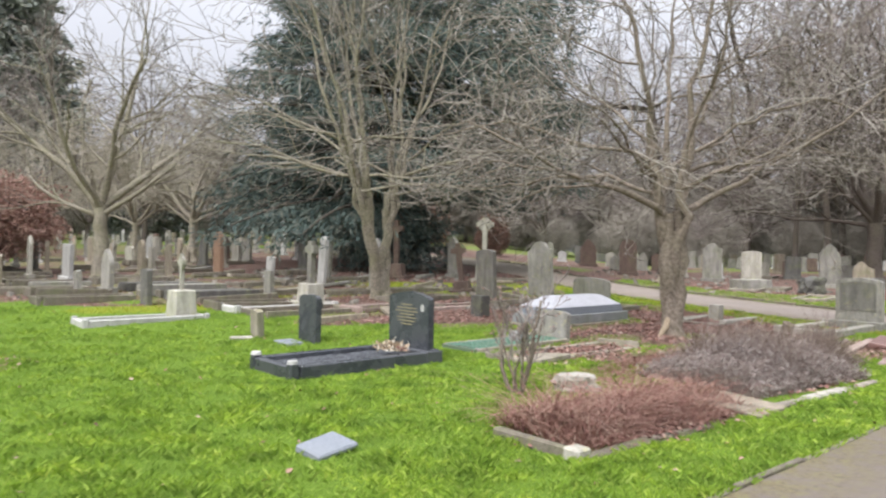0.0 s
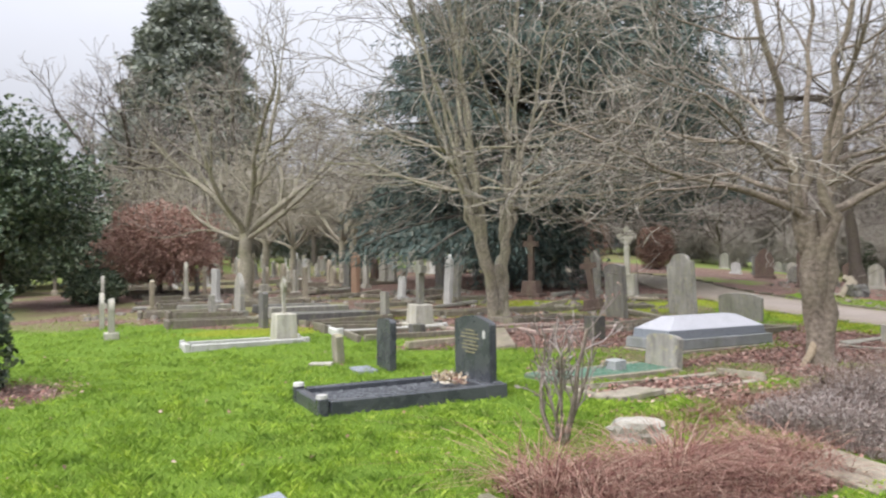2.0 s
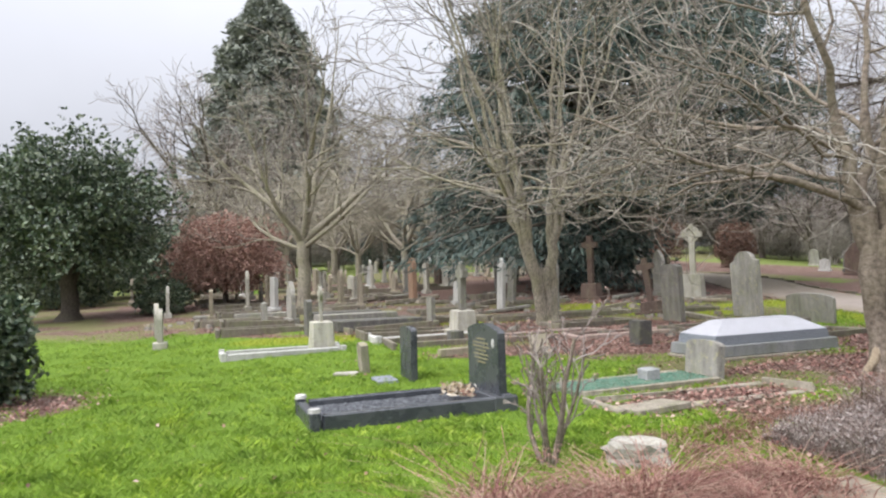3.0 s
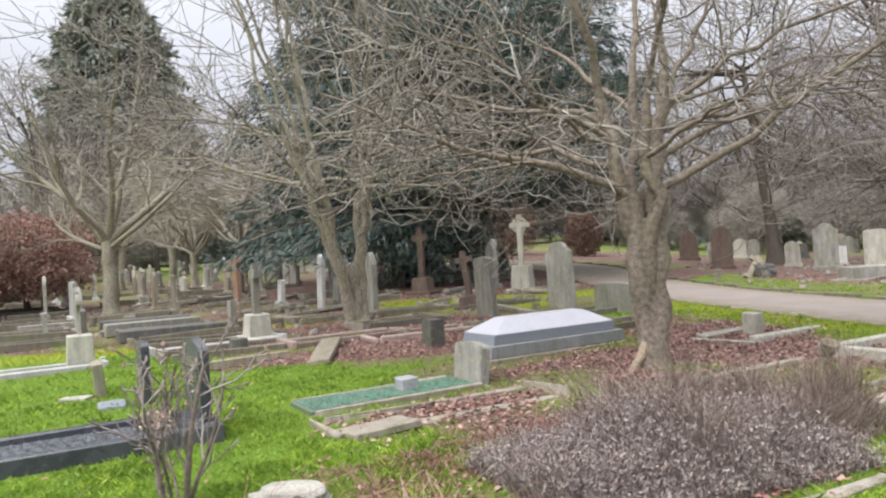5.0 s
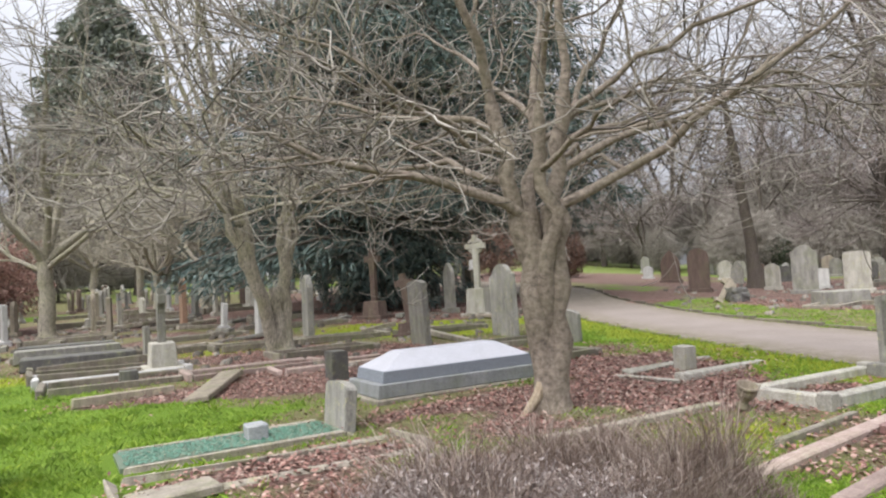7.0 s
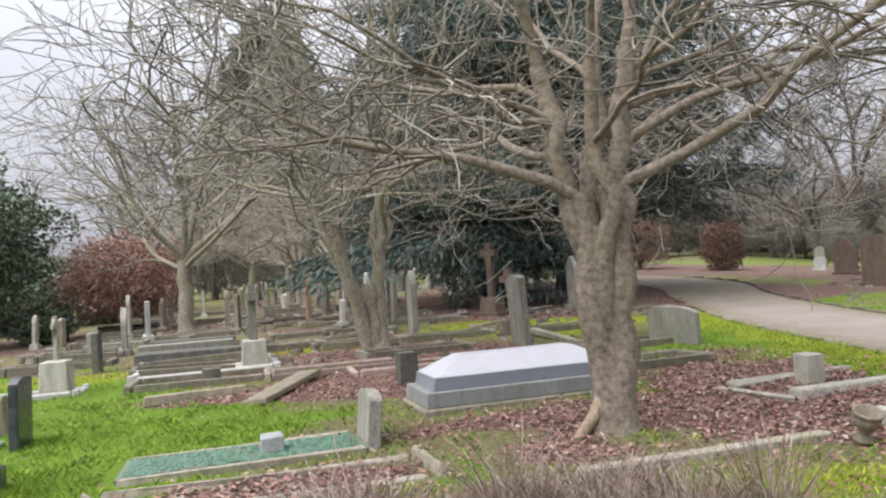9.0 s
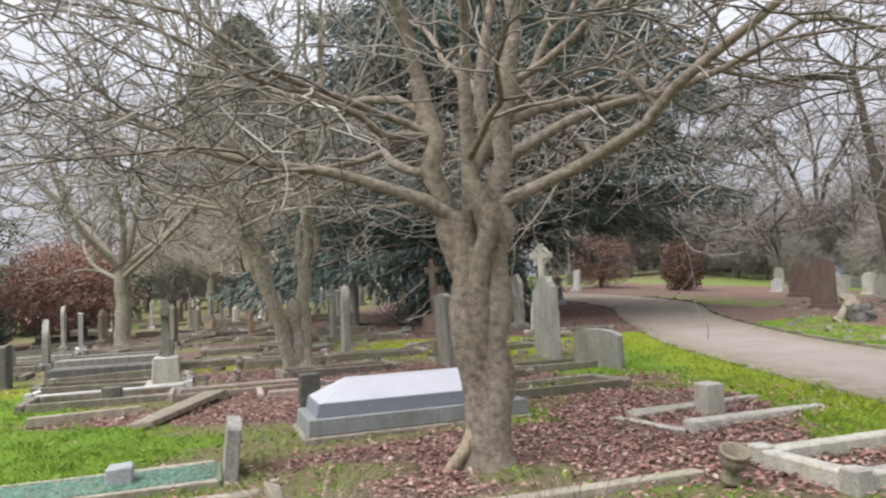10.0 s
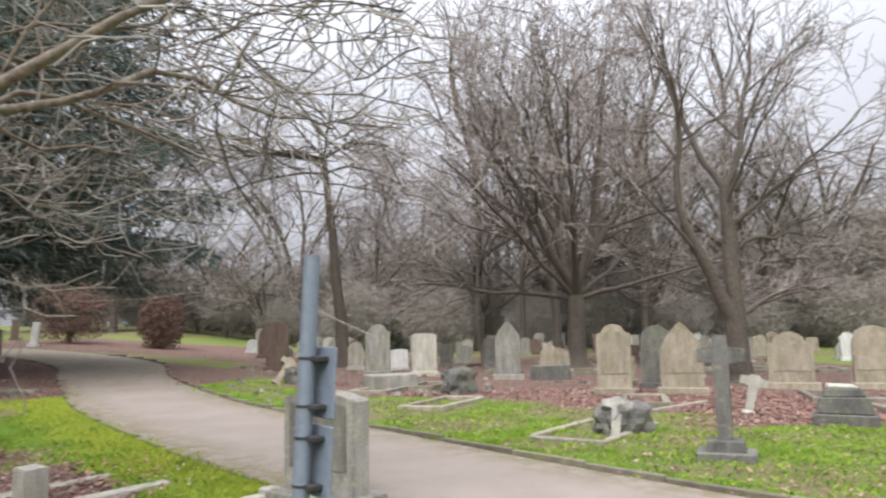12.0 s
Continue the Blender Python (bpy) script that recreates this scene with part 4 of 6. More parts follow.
dark_grave()
withered_flowers(-0.62, 10.62, 0.15)
headstone(-2.18, 12.37, 0.54, 0.72, "camber", "dark", 0.09, tilt=-1, label="small dark granite headstone on the lawn", plinth=False)
flat_slab("footstone", -2.42, 12.12, 0.42, 0.3, 0.04, "granite", "flat grey granite slab in the grass before the dark stone")
headstone(-3.12, 12.72, 0.26, 0.46, "broken", "kerb", 0.12, 6, 5, label="short broken leaning stone stump", plinth=False)
flat_slab("fallen_fragment", -3.3, 12.5, 0.35, 0.22, 0.04, "pale", "broken pale stone fragment lying in the grass", 20)
kerb_set(-5.05, 14.98, 2.2, 0.78, "white", "low white marble kerb round a grave on the lawn", kh=0.055, kw=0.09, seed=5, posts=True)
stone_cross(-5.33, 14.72, 1.22, "pale", "weathered pale stone cross on a rough square base", (0.52, 0.42, 0.52), 0.34, 0.075, True, False)
kerb_set(-3.2, 17.35, 2.35, 0.95, "white", "low white marble kerb round the grave of a cross", kh=0.08, kw=0.1, seed=6)
stone_cross(-3.5, 17.08, 1.42, "grey", "pale stone cross on a square white base", (0.5, 0.44, 0.4), 0.42, 0.15, False, True, 1.5, base_material="pale")
coffin_tomb()
green_k = kerb_set(1.55, 13.32, 2.1, 0.8, "kerb", "mossy stone grave kerb filled with green glass chippings", kh=0.045, kw=0.06, fill="greenglass", seed=8, posts=False, uneven=0.05, ends=(True, False))
pebbles("glass_chippings", 0, -1.05, 0.6, 1.88, 0.04, 1800, 0.018, "greenglass", green_k, 12)
headstone(1.55, 13.33, 0.62, 0.46, "camber", "grey", 0.11, 0, -6, label="small pale weathered headstone at the green grave", plinth=False)
flat_slab("flower_holder", 0.98, 12.72, 0.2, 0.2, 0.13, "plinth", "small pale grey granite flower holder on green chippings", z=0.05, category="flower holder")
kerb_set(2.55, 12.80, 2.5, 0.74, "kerb", "broken sunken stone grave kerb littered with leaves", kh=0.075, kw=0.085, seed=9, posts=False, uneven=0.08)
flat_slab("fallen_kerb_slab", 1.28, 11.12, 0.5, 0.62, 0.06, "kerb", "cracked flat kerb slab tilted in the grass", tilt=3, lean=-5)
rough_rock("white_rock", 1.52, 9.1, 0.42, 0.28, 0.22, "pale", "rough white marble boulder at the edge of the bed", 20, 4)
flat_slab("flat_plaque", -0.42, 6.66, 0.27, 0.36, 0.03, "granite", "small flat pale grey plaque tilted in the lawn", -34, 6, 7, 0.035)
headstone(0.28, 16.0, 0.32, 0.42, "flat", "darkstone", 0.24, label="low dark square stone block", plinth=False)
flat_slab("fallen_slab", -1.3, 15.4, 0.34, 2.0, 0.06, "sand", "long pale fallen kerb stone lying on leaf litter", 20, 3, -5, 0.045)
flat_slab("kerb_stone", -2.25, 14.72, 0.14, 1.3, 0.12, "sand", "pale sandstone kerb sunk in the grass", -36)
flat_slab("flower_block", -3.03, 15.7, 0.26, 0.26, 0.25, "darkstone", "small dark square flower block on the kerb", category="flower holder")
flat_slab("ledger_tomb", -6.1, 17.95, 0.85, 2.0, 0.2, "darkstone", "low dark ledger tomb among old kerbs", category="tomb")
flat_slab("ledger_tomb", -7.3, 18.9, 0.85, 2.0, 0.24, "grey", "low grey ledger tomb among old kerbs", category="tomb")
flat_slab("ledger_tomb", -8.4, 20.0, 0.8, 2.0, 0.18, "darkstone", "low dark ledger tomb beside a bare tree", category="tomb")
kerb_set(-0.9, 17.75, 2.2, 0.8, "redkerb", "reddish sunken stone kerb beside the double tree", kh=0.09, kw=0.1, seed=40, posts=False, uneven=0.04)
kerb_set(0.35, 18.1, 2.1, 0.75, "redkerb", "reddish stone kerb of a leafy old grave", kh=0.08, kw=0.09, seed=41, posts=False, uneven=0.04)
kerb_set(5.75, 17.45, 2.15, 0.95, "pale", "pale stone grave kerb sunk in fallen leaves", kh=0.055, kw=0.15, seed=14, posts=False, uneven=0.055, turn=-37, ends=(False, True))
headstone(4.98, 16.42, 0.22, 0.32, "flat", "pale", 0.2, 2, 2, label="small square pale stone block in a leafy grave", plinth=False)
kerb_set(7.3, 15.85, 2.15, 0.95, "pale", "pale weathered marble grave kerb with square corners", kh=0.11, kw=0.13, seed=15)
headstone(7.42, 15.78, 0.78, 0.95, "ogee", "grey", 0.2, 0, 0, label="grey mossy headstone standing beside the sign post", panel=True)
kerb_set(7.02, 13.81, 3.0, 0.72, "redkerb", "reddish stone grave kerb with a dark red ledger", kh=0.06, kw=0.14, seed=16, posts=False, uneven=0.03, turn=-35.6, ends=(True, False))
flat_slab("red_ledger", 6.7, 13.35, 0.38, 0.9, 0.06, "redledger", "dark red granite ledger tilted inside its kerb", -35.6, 2, 4, 0.03)
flat_slab("sunken_kerb", 5.9, 13.25, 0.08, 1.35, 0.06, "kerb", "thin mossy grave kerb beside the reddish one", -35.6, category="grave kerb")
flat_slab("sunken_kerb", 4.45, 13.47, 0.13, 2.1, 0.06, "kerb", "mossy grave kerb sunk in leaves beside the urn", category="grave kerb")


def stone_urn(x, y):
    t = thing("grave_urn", x, y, 25, "weathered clay flower urn lying tilted among leaves", "urn")
    t.matrix_world = t.matrix_world @ pose(0, 0, 0.03, 22, 4, 0)
    prof = [(0.0, 0.0), (0.1, 0.0), (0.105, 0.03), (0.06, 0.06), (0.055, 0.09), (0.12, 0.16), (0.14, 0.22), (0.125, 0.25), (0.15, 0.265), (0.15, 0.29), (0.115, 0.285), (0.1, 0.2), (0.0, 0.16)]
    bm = bmesh.new()
    rows = [[bm.verts.new((r * math.cos(6.2832 * i / 20), r * math.sin(6.2832 * i / 20), z)) for i in range(20)] for r, z in [(p * 0.68, q * 0.84) for p, q in prof[1:-1]]]
    for a, b in zip(rows, rows[1:]):
        for i in range(20):
            bm.faces.new((a[i], a[(i + 1) % 20], b[(i + 1) % 20], b[i]))
    bm.faces.new(rows[0][::-1])
    bm.faces.new(rows[-1])
    part("vessel", bm, "clay", t, smooth=True)


stone_urn(5.4, 14.02)


def sign_post(x, y):
    """A leaning steel post that carries a sign panel, seen along its edge."""
    t = thing("sign_post", x, y, 0, "leaning blue-grey steel post with a sign panel turned edge-on", "sign post")
    t.matrix_world = t.matrix_world @ pose(0, 0, 0, 0, 2.6, 0)
    bm = bmesh.new()
    bmesh.ops.create_cone(bm, cap_ends=True, segments=20, radius1=0.041, radius2=0.041, depth=1.96, matrix=pose(0, 0, 0.85))
    part("post", bm, "steel", t, smooth=False)
    m = pose(0, 0, 0, 0, 0, -59)
    for z0, z1 in ((0.66, 1.0), (1.035, 1.38)):
        bm = bmesh.new()
        block(bm, 0.035, 0.075, z0, 0.215, 0.016, z1 - z0, 0.005)
        bmesh.ops.transform(bm, matrix=m, verts=bm.verts)
        panel = part("sign_panel", bm, "steel", t, "blue-grey back of a small sign panel")
        for z in (z0 + 0.04, z1 - 0.075):
            bm = bmesh.new()
            block(bm, 0.03, 0.03, z, 0.13, 0.07, 0.03, 0.006)
            bmesh.ops.create_cone(bm, cap_ends=True, segments=16, radius1=0.0435, radius2=0.0435, depth=0.014, matrix=pose(0, 0, z + 0.016))
            bmesh.ops.transform(bm, matrix=m, verts=bm.verts)
            part("clamp", bm, "black", panel, "dark steel clamp")


sign_post(7.22, 13.3)

# planted bed beside the path
def planted_bed():
    t = tagged(new("planted_bed_kerb"), "low broken stone kerb round the planted bed", "bed kerb", "", "")
    c0, c1 = Vector((1.31, 6.70)), Vector((4.9, 10.05))
    rng = random.Random(4)

    def rail(a, b, material, h):
        d = b - a
        bm = bmesh.new()
        block(bm, 0, 0, -0.1, d.length, 0.1, h + 0.1, 0.018, 1, 0, 0.015, rng)
        o = part("rail", bm, material, t)
        m = (a + b) / 2
        o.matrix_local = pose(m.x, m.y, gz(m.x, m.y), rng.uniform(-4, 4), 0, math.degrees(math.atan2(d.y, d.x)))

    d = (c1 - c0) / 6
    for i in range(6):
        a = c0 + d * (i + 0.02)
        if i != 2:
            rail(a, c0 + d * (i + 0.98), "edging" if i < 2 else "pale" if i == 4 else "kerb", 0.02 if i < 2 else 0.05)
    v2 = Vector((V.x, V.y))
    rail(c0 + v2 * 0.06, c0 + v2 * 0.78, "edging", 0.07)
    bm = bmesh.new()
    block(bm, c0.x, c0.y, -0.1, 0.15, 0.15, 0.19, 0.014, 0.95, 44)
    part("corner_block", bm, "pale", t)


planted_bed()
flat_slab("stone_slab", 2.95, 8.55, 0.7, 0.5, 0.06, "sand", "flat sandy paving slab in the bed", None, 2, 4)

# ---- stones further off ----
headstone(1.72, 20.9, 0.8, 1.46, "shoulder", "grey", 0.13, -6, -3, label="tall grey streaked headstone leaning by the path", plinth=False)
headstone(0.3, 19.75, 0.62, 1.24, "ogee", "grey", 0.13, 0, 2, label="tall grey weathered headstone with a shaped top", plinth=False)
headstone(2.92, 19.85, 0.95, 0.6, "camber", "grey", 0.11, 2, 4, turn=-27, label="small low grey headstone on mossy turf", plinth=False)
stone_cross(0.05, 25.5, 2.2, "pale", "tall pale wheel-headed stone cross on a stepped base", (0.56, 0.52, 0.66), 0.58, 0.15, True, True, 0, turn=-8)
stone_cross(-0.4, 21.2, 1.36, "brown", "brown stone cross leaning on a stepped base", (0.46, 0.4, 0.22), 0.42, 0.13, False, True, -7, turn=-10)
stone_cross(-2.9, 25.3, 1.95, "brown", "tall dark brown stone cross on a stepped plinth", (0.55, 0.5, 0.4), 0.5, 0.17, False, True, 0, turn=-10)
headstone(-1.1, 26.7, 0.48, 1.45, "gothic", "grey", 0.13, label="narrow grey pointed headstone near the conifer")
headstone(-2.85, 21.2, 0.42, 1.42, "gothic", "grey", 0.14, 2, label="tall narrow grey headstone beside the double tree", plinth=False)
headstone(-8.9, 24.9, 0.56, 1.46, "shoulder", "orange", 0.14, label="orange-brown stained headstone among low graves", plinth=False)
headstone(-10.2, 28.4, 0.45, 1.3, "round", "pale", label="pale round-topped headstone behind an orange one")
headstone(-4.55, 21.9, 0.36, 1.42, "round", "white", 0.1, 7, 0, label="white round-topped headstone leaning to one side", plinth=False)
headstone(-4.8, 23.4, 0.42, 1.4, "round", "grey", 0.1, 6, label="grey round-topped headstone leaning to one side", plinth=False)
headstone(-6.6, 27.0, 0.55, 1.5, "shoulder", "darkstone", 0.12, label="dark stained headstone near the conifer")
headstone(-4.9, 18.4, 0.36, 0.64, "flat", "grey", 0.1, label="small square grey headstone among kerbs", plinth=False)
headstone(-7.0, 16.55, 0.46, 0.78, "camber", "darkstone", 0.12, label="small dark grey headstone behind the lawn grave", plinth=False)
headstone(-10.8, 23.4, 0.5, 1.2, "round", "sand", label="sandy round-topped headstone by a bare tree")
headstone(-11.3, 25.0, 0.42, 0.9, "flat", "pale", label="low pale square headstone among kerbs")
headstone(-10.8, 15.8, 0.34, 0.82, "gothic", "pale", 0.1, label="narrow pale pointed headstone at the lawn edge", plinth=False)
headstone(-9.15, 14.4, 0.3, 0.82, "gothic", "pale", 0.12, label="narrow pale headstone with a small footing at the lawn edge")
headstone(-17.0, 25.3, 0.42, 1.34, "round", "sand", 0.1, -4, label="narrow sandy headstone leaning by the copper bush")
headstone(-13.8, 22.3, 0.36, 1.32, "gothic", "pale", 0.1, 2, label="narrow pale headstone by the copper bush")
headstone(-18.4, 29.3, 0.3, 1.12, "flat", "white", label="narrow white headstone far off")
headstone(-17.6, 21.4, 0.45, 1.34, "round", "sand", label="sandy headstone under the evergreen tree")
headstone(-22.5, 25.0, 0.45, 1.15, "gothic", "sand", 0.1, -14, label="sandy headstone leaning far to one side")
# across the curving path
stone_cross(11.75, 16.95, 1.34, "darkstone", "dark grey stone cross on a stepped base", (0.42, 0.36, 0.12), 0.5, 0.15, False, True, 0, turn=-33)
rough_rock("fallen_cross_base", 11.5, 19.05, 0.72, 0.55, 0.5, "darkstone", "broken dark cross base heaped in a sunken kerb", 15, 21, "cross base")
stone_cross(11.2, 18.62, 0.62, "grey", "broken grey cross lying propped against its base", (0.18, 0.14, 0.02), 0.4, 0.12, False, False, 6, -38, turn=-24)
kerb_set(12.0, 20.05, 2.2, 1.1, "kerb", "low mossy kerb round a sunken grave", kh=0.05, kw=0.1, seed=31, posts=False)
flat_slab("sunken_kerb", 13.45, 21.35, 0.11, 2.7, 0.06, "kerb", "low mossy kerb sunk in the grass across the path", -56, category="grave kerb")
stone_cross(14.3, 20.4, 0.64, "pale", "small white broken cross leaning over", (0.22, 0.2, 0.05), 0.42, 0.14, False, False, 14, -8, turn=-30)
def stepped_monument(x, y, turn):
    """The dark tiers of a monument whose upper part is gone."""
    t = thing("dark_monument", x, y, turn, "dark tiered monument base that has lost its top", "monument")
    rng = random.Random(9)
    for k, (w, d, z0, z1, taper) in enumerate(((0.84, 0.6, -0.1, 0.16, 0.99), (0.72, 0.5, 0.157, 0.4, 0.9), (0.56, 0.4, 0.397, 0.52, 0.86))):
        bm = bmesh.new()
        block(bm, 0, 0, z0, w, d, z1 - z0, 0.016, taper, 0, 0.012, rng)
        part("tier", bm, "darkstone", t)
    bm = bmesh.new()
    block(bm, -0.02, 0.0, 0.517, 0.4, 0.28, 0.05, 0.014, 0.85, 5, 0.015, rng)
    part("broken_cap", bm, "pale", t, "pale broken stone cap")


stepped_monument(14.85, 18.9, -38)
headstone(13.7, 24.2, 0.72, 1.5, "shoulder", "sand", 0.13, 0, 0, -28, True, "sandy stained headstone with rounded shoulders", True)
headstone(15.05, 23.8, 0.88, 1.54, "gothic", "sand", 0.14, 0, 0, -28, True, "broad sandy pointed headstone", True)
headstone(15.2, 25.2, 0.72, 1.46, "round", "darkstone", 0.12, 0, 0, -28, True, "dark grey round-topped headstone")
headstone(17.85, 24.1, 0.95, 1.26, "shoulder", "sand", 0.13, 0, 0, -28, True, "broad sandy lichen-spotted headstone", True)
headstone(19.4, 23.4, 0.85, 1.38, "round", "sand", 0.13, 0, 0, -28, True, "sandy round-topped headstone in a row", True)
headstone(12.85, 29.6, 0.72, 1.66, "gothic", "grey", 0.2, 0, 0, -11, True, "grey pointed monument on a broad plinth")
headstone(9.4, 32.6, 0.78, 1.62, "shoulder", "grey", 0.12, 0, 0, -11, True, "tall grey headstone with shaped shoulders")
headstone(10.8, 32.0, 0.78, 1.34, "camber", "pale", 0.12, 0, 0, -11, True, "pale square-shouldered headstone on a plinth")
headstone(6.2, 34.3, 0.75, 1.62, "round", "brown", 0.14, 0, 0, -11, True, "dark brown round-topped headstone")
headstone(5.4, 43.0, 0.9, 1.6, "gothic", "brown", 0.14, 0, 0, -11, True, "dark brown pointed headstone far off")
rough_rock("mossy_stone", 6.95, 29.0, 0.6, 0.5, 0.5, "darkstone", "dark mossy stone that props a fallen cross", 30, 14)
rough_rock("broken_monument", 10.6, 25.6, 0.75, 0.55, 0.7, "darkstone", "dark heap of a broken monument", 5, 12, "monument")
stone_cross(6.4, 28.9, 0.8, "sand", "pale broken cross leaning on its fallen base", (0.25, 0.2, 0.06), 0.45, 0.15, False, False, 32, -20, turn=0)
flat_slab("low_plinth", 9.2, 27.2, 1.2, 0.7, 0.36, "grey", "low empty grey stone plinth", 15, category="plinth")
flat_slab("low_tomb", 13.9, 29.0, 1.0, 0.6, 0.4, "darkstone", "low dark stone tomb base", 15, category="plinth")
headstone(21.7, 54.0, 0.8, 1.05, "camber", "dark", 0.12, 0, 0, -14, True, "black polished headstone far across the grass")
headstone(24.6, 57.5, 0.8, 1.1, "round", "dark", 0.12, 0, 0, -14, True, "black polished round-topped headstone far off")
headstone(-12.6, 19.4, 0.4, 0.9, "camber", "sand", 0.1, 4, 0, label="low sandy headstone leaning among old kerbs")
headstone(-9.6, 18.2, 0.42, 0.6, "broken", "grey", 0.12, -5, 3, label="broken grey headstone stump among kerbs", plinth=False)
headstone(-15.2, 20.2, 0.36, 1.0, "gothic", "pale", 0.1, -6, 0, label="narrow pale headstone leaning near the evergreen")
stone_cross(-13.0, 25.6, 1.1, "pale", "small pale stone cross in the old rows", (0.36, 0.32, 0.25), 0.36, 0.12, False, True, 3)
kerb_set(10.4, 24.2, 2.1, 0.9, "kerb", "mossy kerb of a grave in the grass", kh=0.09, kw=0.1, seed=33, posts=False, turn=-35)
kerb_set(9.5, 27.6, 2.1, 0.9, "kerb", "mossy kerb of an old grave among leaves", kh=0.1, kw=0.1, seed=34, posts=False, turn=-30)

# ---- rows of old graves behind the lawn ----
def old_graves():
    """Low sunken kerbs, ledgers and stones of the older rows, a little askew."""
    rng = random.Random(77)
    shapes, mats = ["round", "gothic", "shoulder", "camber", "flat", "ogee"], ["grey", "pale", "sand", "grey", "darkstone", "brown", "sand", "grey", "white"]
    words = {"grey": "grey weathered", "pale": "pale lichened", "sand": "sandy stained", "darkstone": "dark sooty", "white": "white marble", "brown": "dark brown"}
    tops = {"round": "round-topped", "gothic": "pointed", "shoulder": "shouldered", "camber": "low-arched", "flat": "square", "ogee": "shaped"}
    built = {}

    def stand(x, y, w_scale, turn, lean):
        s, m = rng.choice(shapes), rng.choice(mats)
        if (s, m) not in built:
            built[s, m] = headstone(x, y, 0.55, 1.1, s, m, 0.12, lean, 0, turn, True, words[m] + " " + tops[s] + " headstone in the old rows")
        else:
            copy_thing(built[s, m], pose(x, y, gz(x, y), rng.uniform(-4, 4), lean, turn) @ Matrix.Diagonal((w_scale, 1, rng.uniform(0.55, 1.05), 1)))

    kerb_first = None
    for row in range(9):
        for col in range(15):
            a = Vector((-7.6, 17.2)) + Vector((U.x, U.y)) * (row * 2.75 + rng.uniform(-0.3, 0.3)) + Vector((V.x, V.y)) * (col * 1.55 - 4.2 + rng.uniform(-0.3, 0.3))
            x, y = a
            if x > 2.4 - 0.25 * max(0, y - 18) or y > 46 or y < 16.4 or on_path(x, y, 0.8) or (-4.8 < x < 2.6 and 18.0 < y < 27.5) or (abs(x + 2.2) < 1.3 and abs(y - 19) < 1.4):
                continue
            if math.hypot(x + 6.2, y - 30) < 3.0 or math.hypot(x + 11.8, y - 22.7) < 1.0 or x < -30:
                continue
            pick = rng.random()
            if pick < 0.78 and y < 33:
                if kerb_first is None:
                    kerb_first = kerb_set(x, y, 2.0, 0.85, "oldkerb", "low weathered kerb of an old grave", kh=0.13, kw=0.11, seed=50, posts=False, uneven=0.04)
                else:
                    copy_thing(kerb_first, pose(x, y, gz(x, y) + rng.uniform(-0.06, 0.02), rng.uniform(-2, 2), rng.uniform(-2, 2), GRAVE_TURN + rng.uniform(-5, 5)) @ Matrix.Diagonal((rng.uniform(0.85, 1.1), rng.uniform(0.85, 1.1), 1, 1)))
            if rng.random() < (0.42 if y < 27 else 0.75) and not (y < 20 and x > -7):
                stand(x, y, rng.uniform(0.75, 1.25), GRAVE_TURN + rng.uniform(-10, 10), rng.uniform(-6, 6))
    for _ in range(110):
        x, y = rng.uniform(-34, -9), rng.uniform(30, 58)
        stand(x, y, rng.uniform(0.8, 1.25), GRAVE_TURN + rng.uniform(-15, 15), rng.uniform(-5, 5))
    for _ in range(120):
        y = rng.uniform(27, 62)
        x = rng.uniform(max(3.5, 12.5 - 0.33 * (y - 20)), 34)
        if on_path(x, y, 1.5) or (x < 14 and y < 34):
            continue
        stand(x, y, rng.uniform(0.9, 1.3), -14 + rng.uniform(-12, 12), rng.uniform(-4, 4))
    for _ in range(22):
        x, y = rng.uniform(10.5, 24), rng.uniform(21, 38)
        if on_path(x, y, 1.5):
            continue
        copy_thing(kerb_first, pose(x, y, gz(x, y) - 0.02, 0, 0, -22 + rng.uniform(-8, 8)))
    # low kerbs between the chest tomb and the conifer
    for dx, dy, tn in ((1.9, 19.2, -44), (3.5, 18.4, -40), (-0.7, 19.6, -40), (-1.2, 21.6, -48), (0.7, 22.7, -44), (2.9, 20.4, -44), (-2.6, 20.6, -44), (-4.4, 20.0, -40), (-3.6, 24.6, -44), (1.3, 26.5, -50)):
        copy_thing(kerb_first, pose(dx, dy, gz(dx, dy) - 0.02, 0, 0, tn))


old_graves()


def strewn_stones():
    """Broken kerb stones and slabs that lie about in the old rows."""
    rng = random.Random(28)
    for k in range(34):
        x, y = rng.uniform(-13.5, 0.8), rng.uniform(17.5, 27.0)
        if y < 17.2 + 0.25 * max(0.0, -3.0 - x) or on_path(x, y, 0.6) or math.hypot(x + 2.3, y - 18.9) < 0.8:
            continue
        m = rng.choice(("oldkerb", "kerb", "sand", "grey", "oldkerb"))
        flat_slab("broken_kerb_stone", x, y, rng.uniform(0.12, 0.3), rng.uniform(0.6, 1.7), rng.uniform(0.06, 0.12), m, "broken weathered kerb stone lying among the old graves", GRAVE_TURN + rng.choice((0, 0, 90, 35)) + rng.uniform(-12, 12), rng.uniform(-3, 6), rng.uniform(-6, 6), 0.03)


strewn_stones()

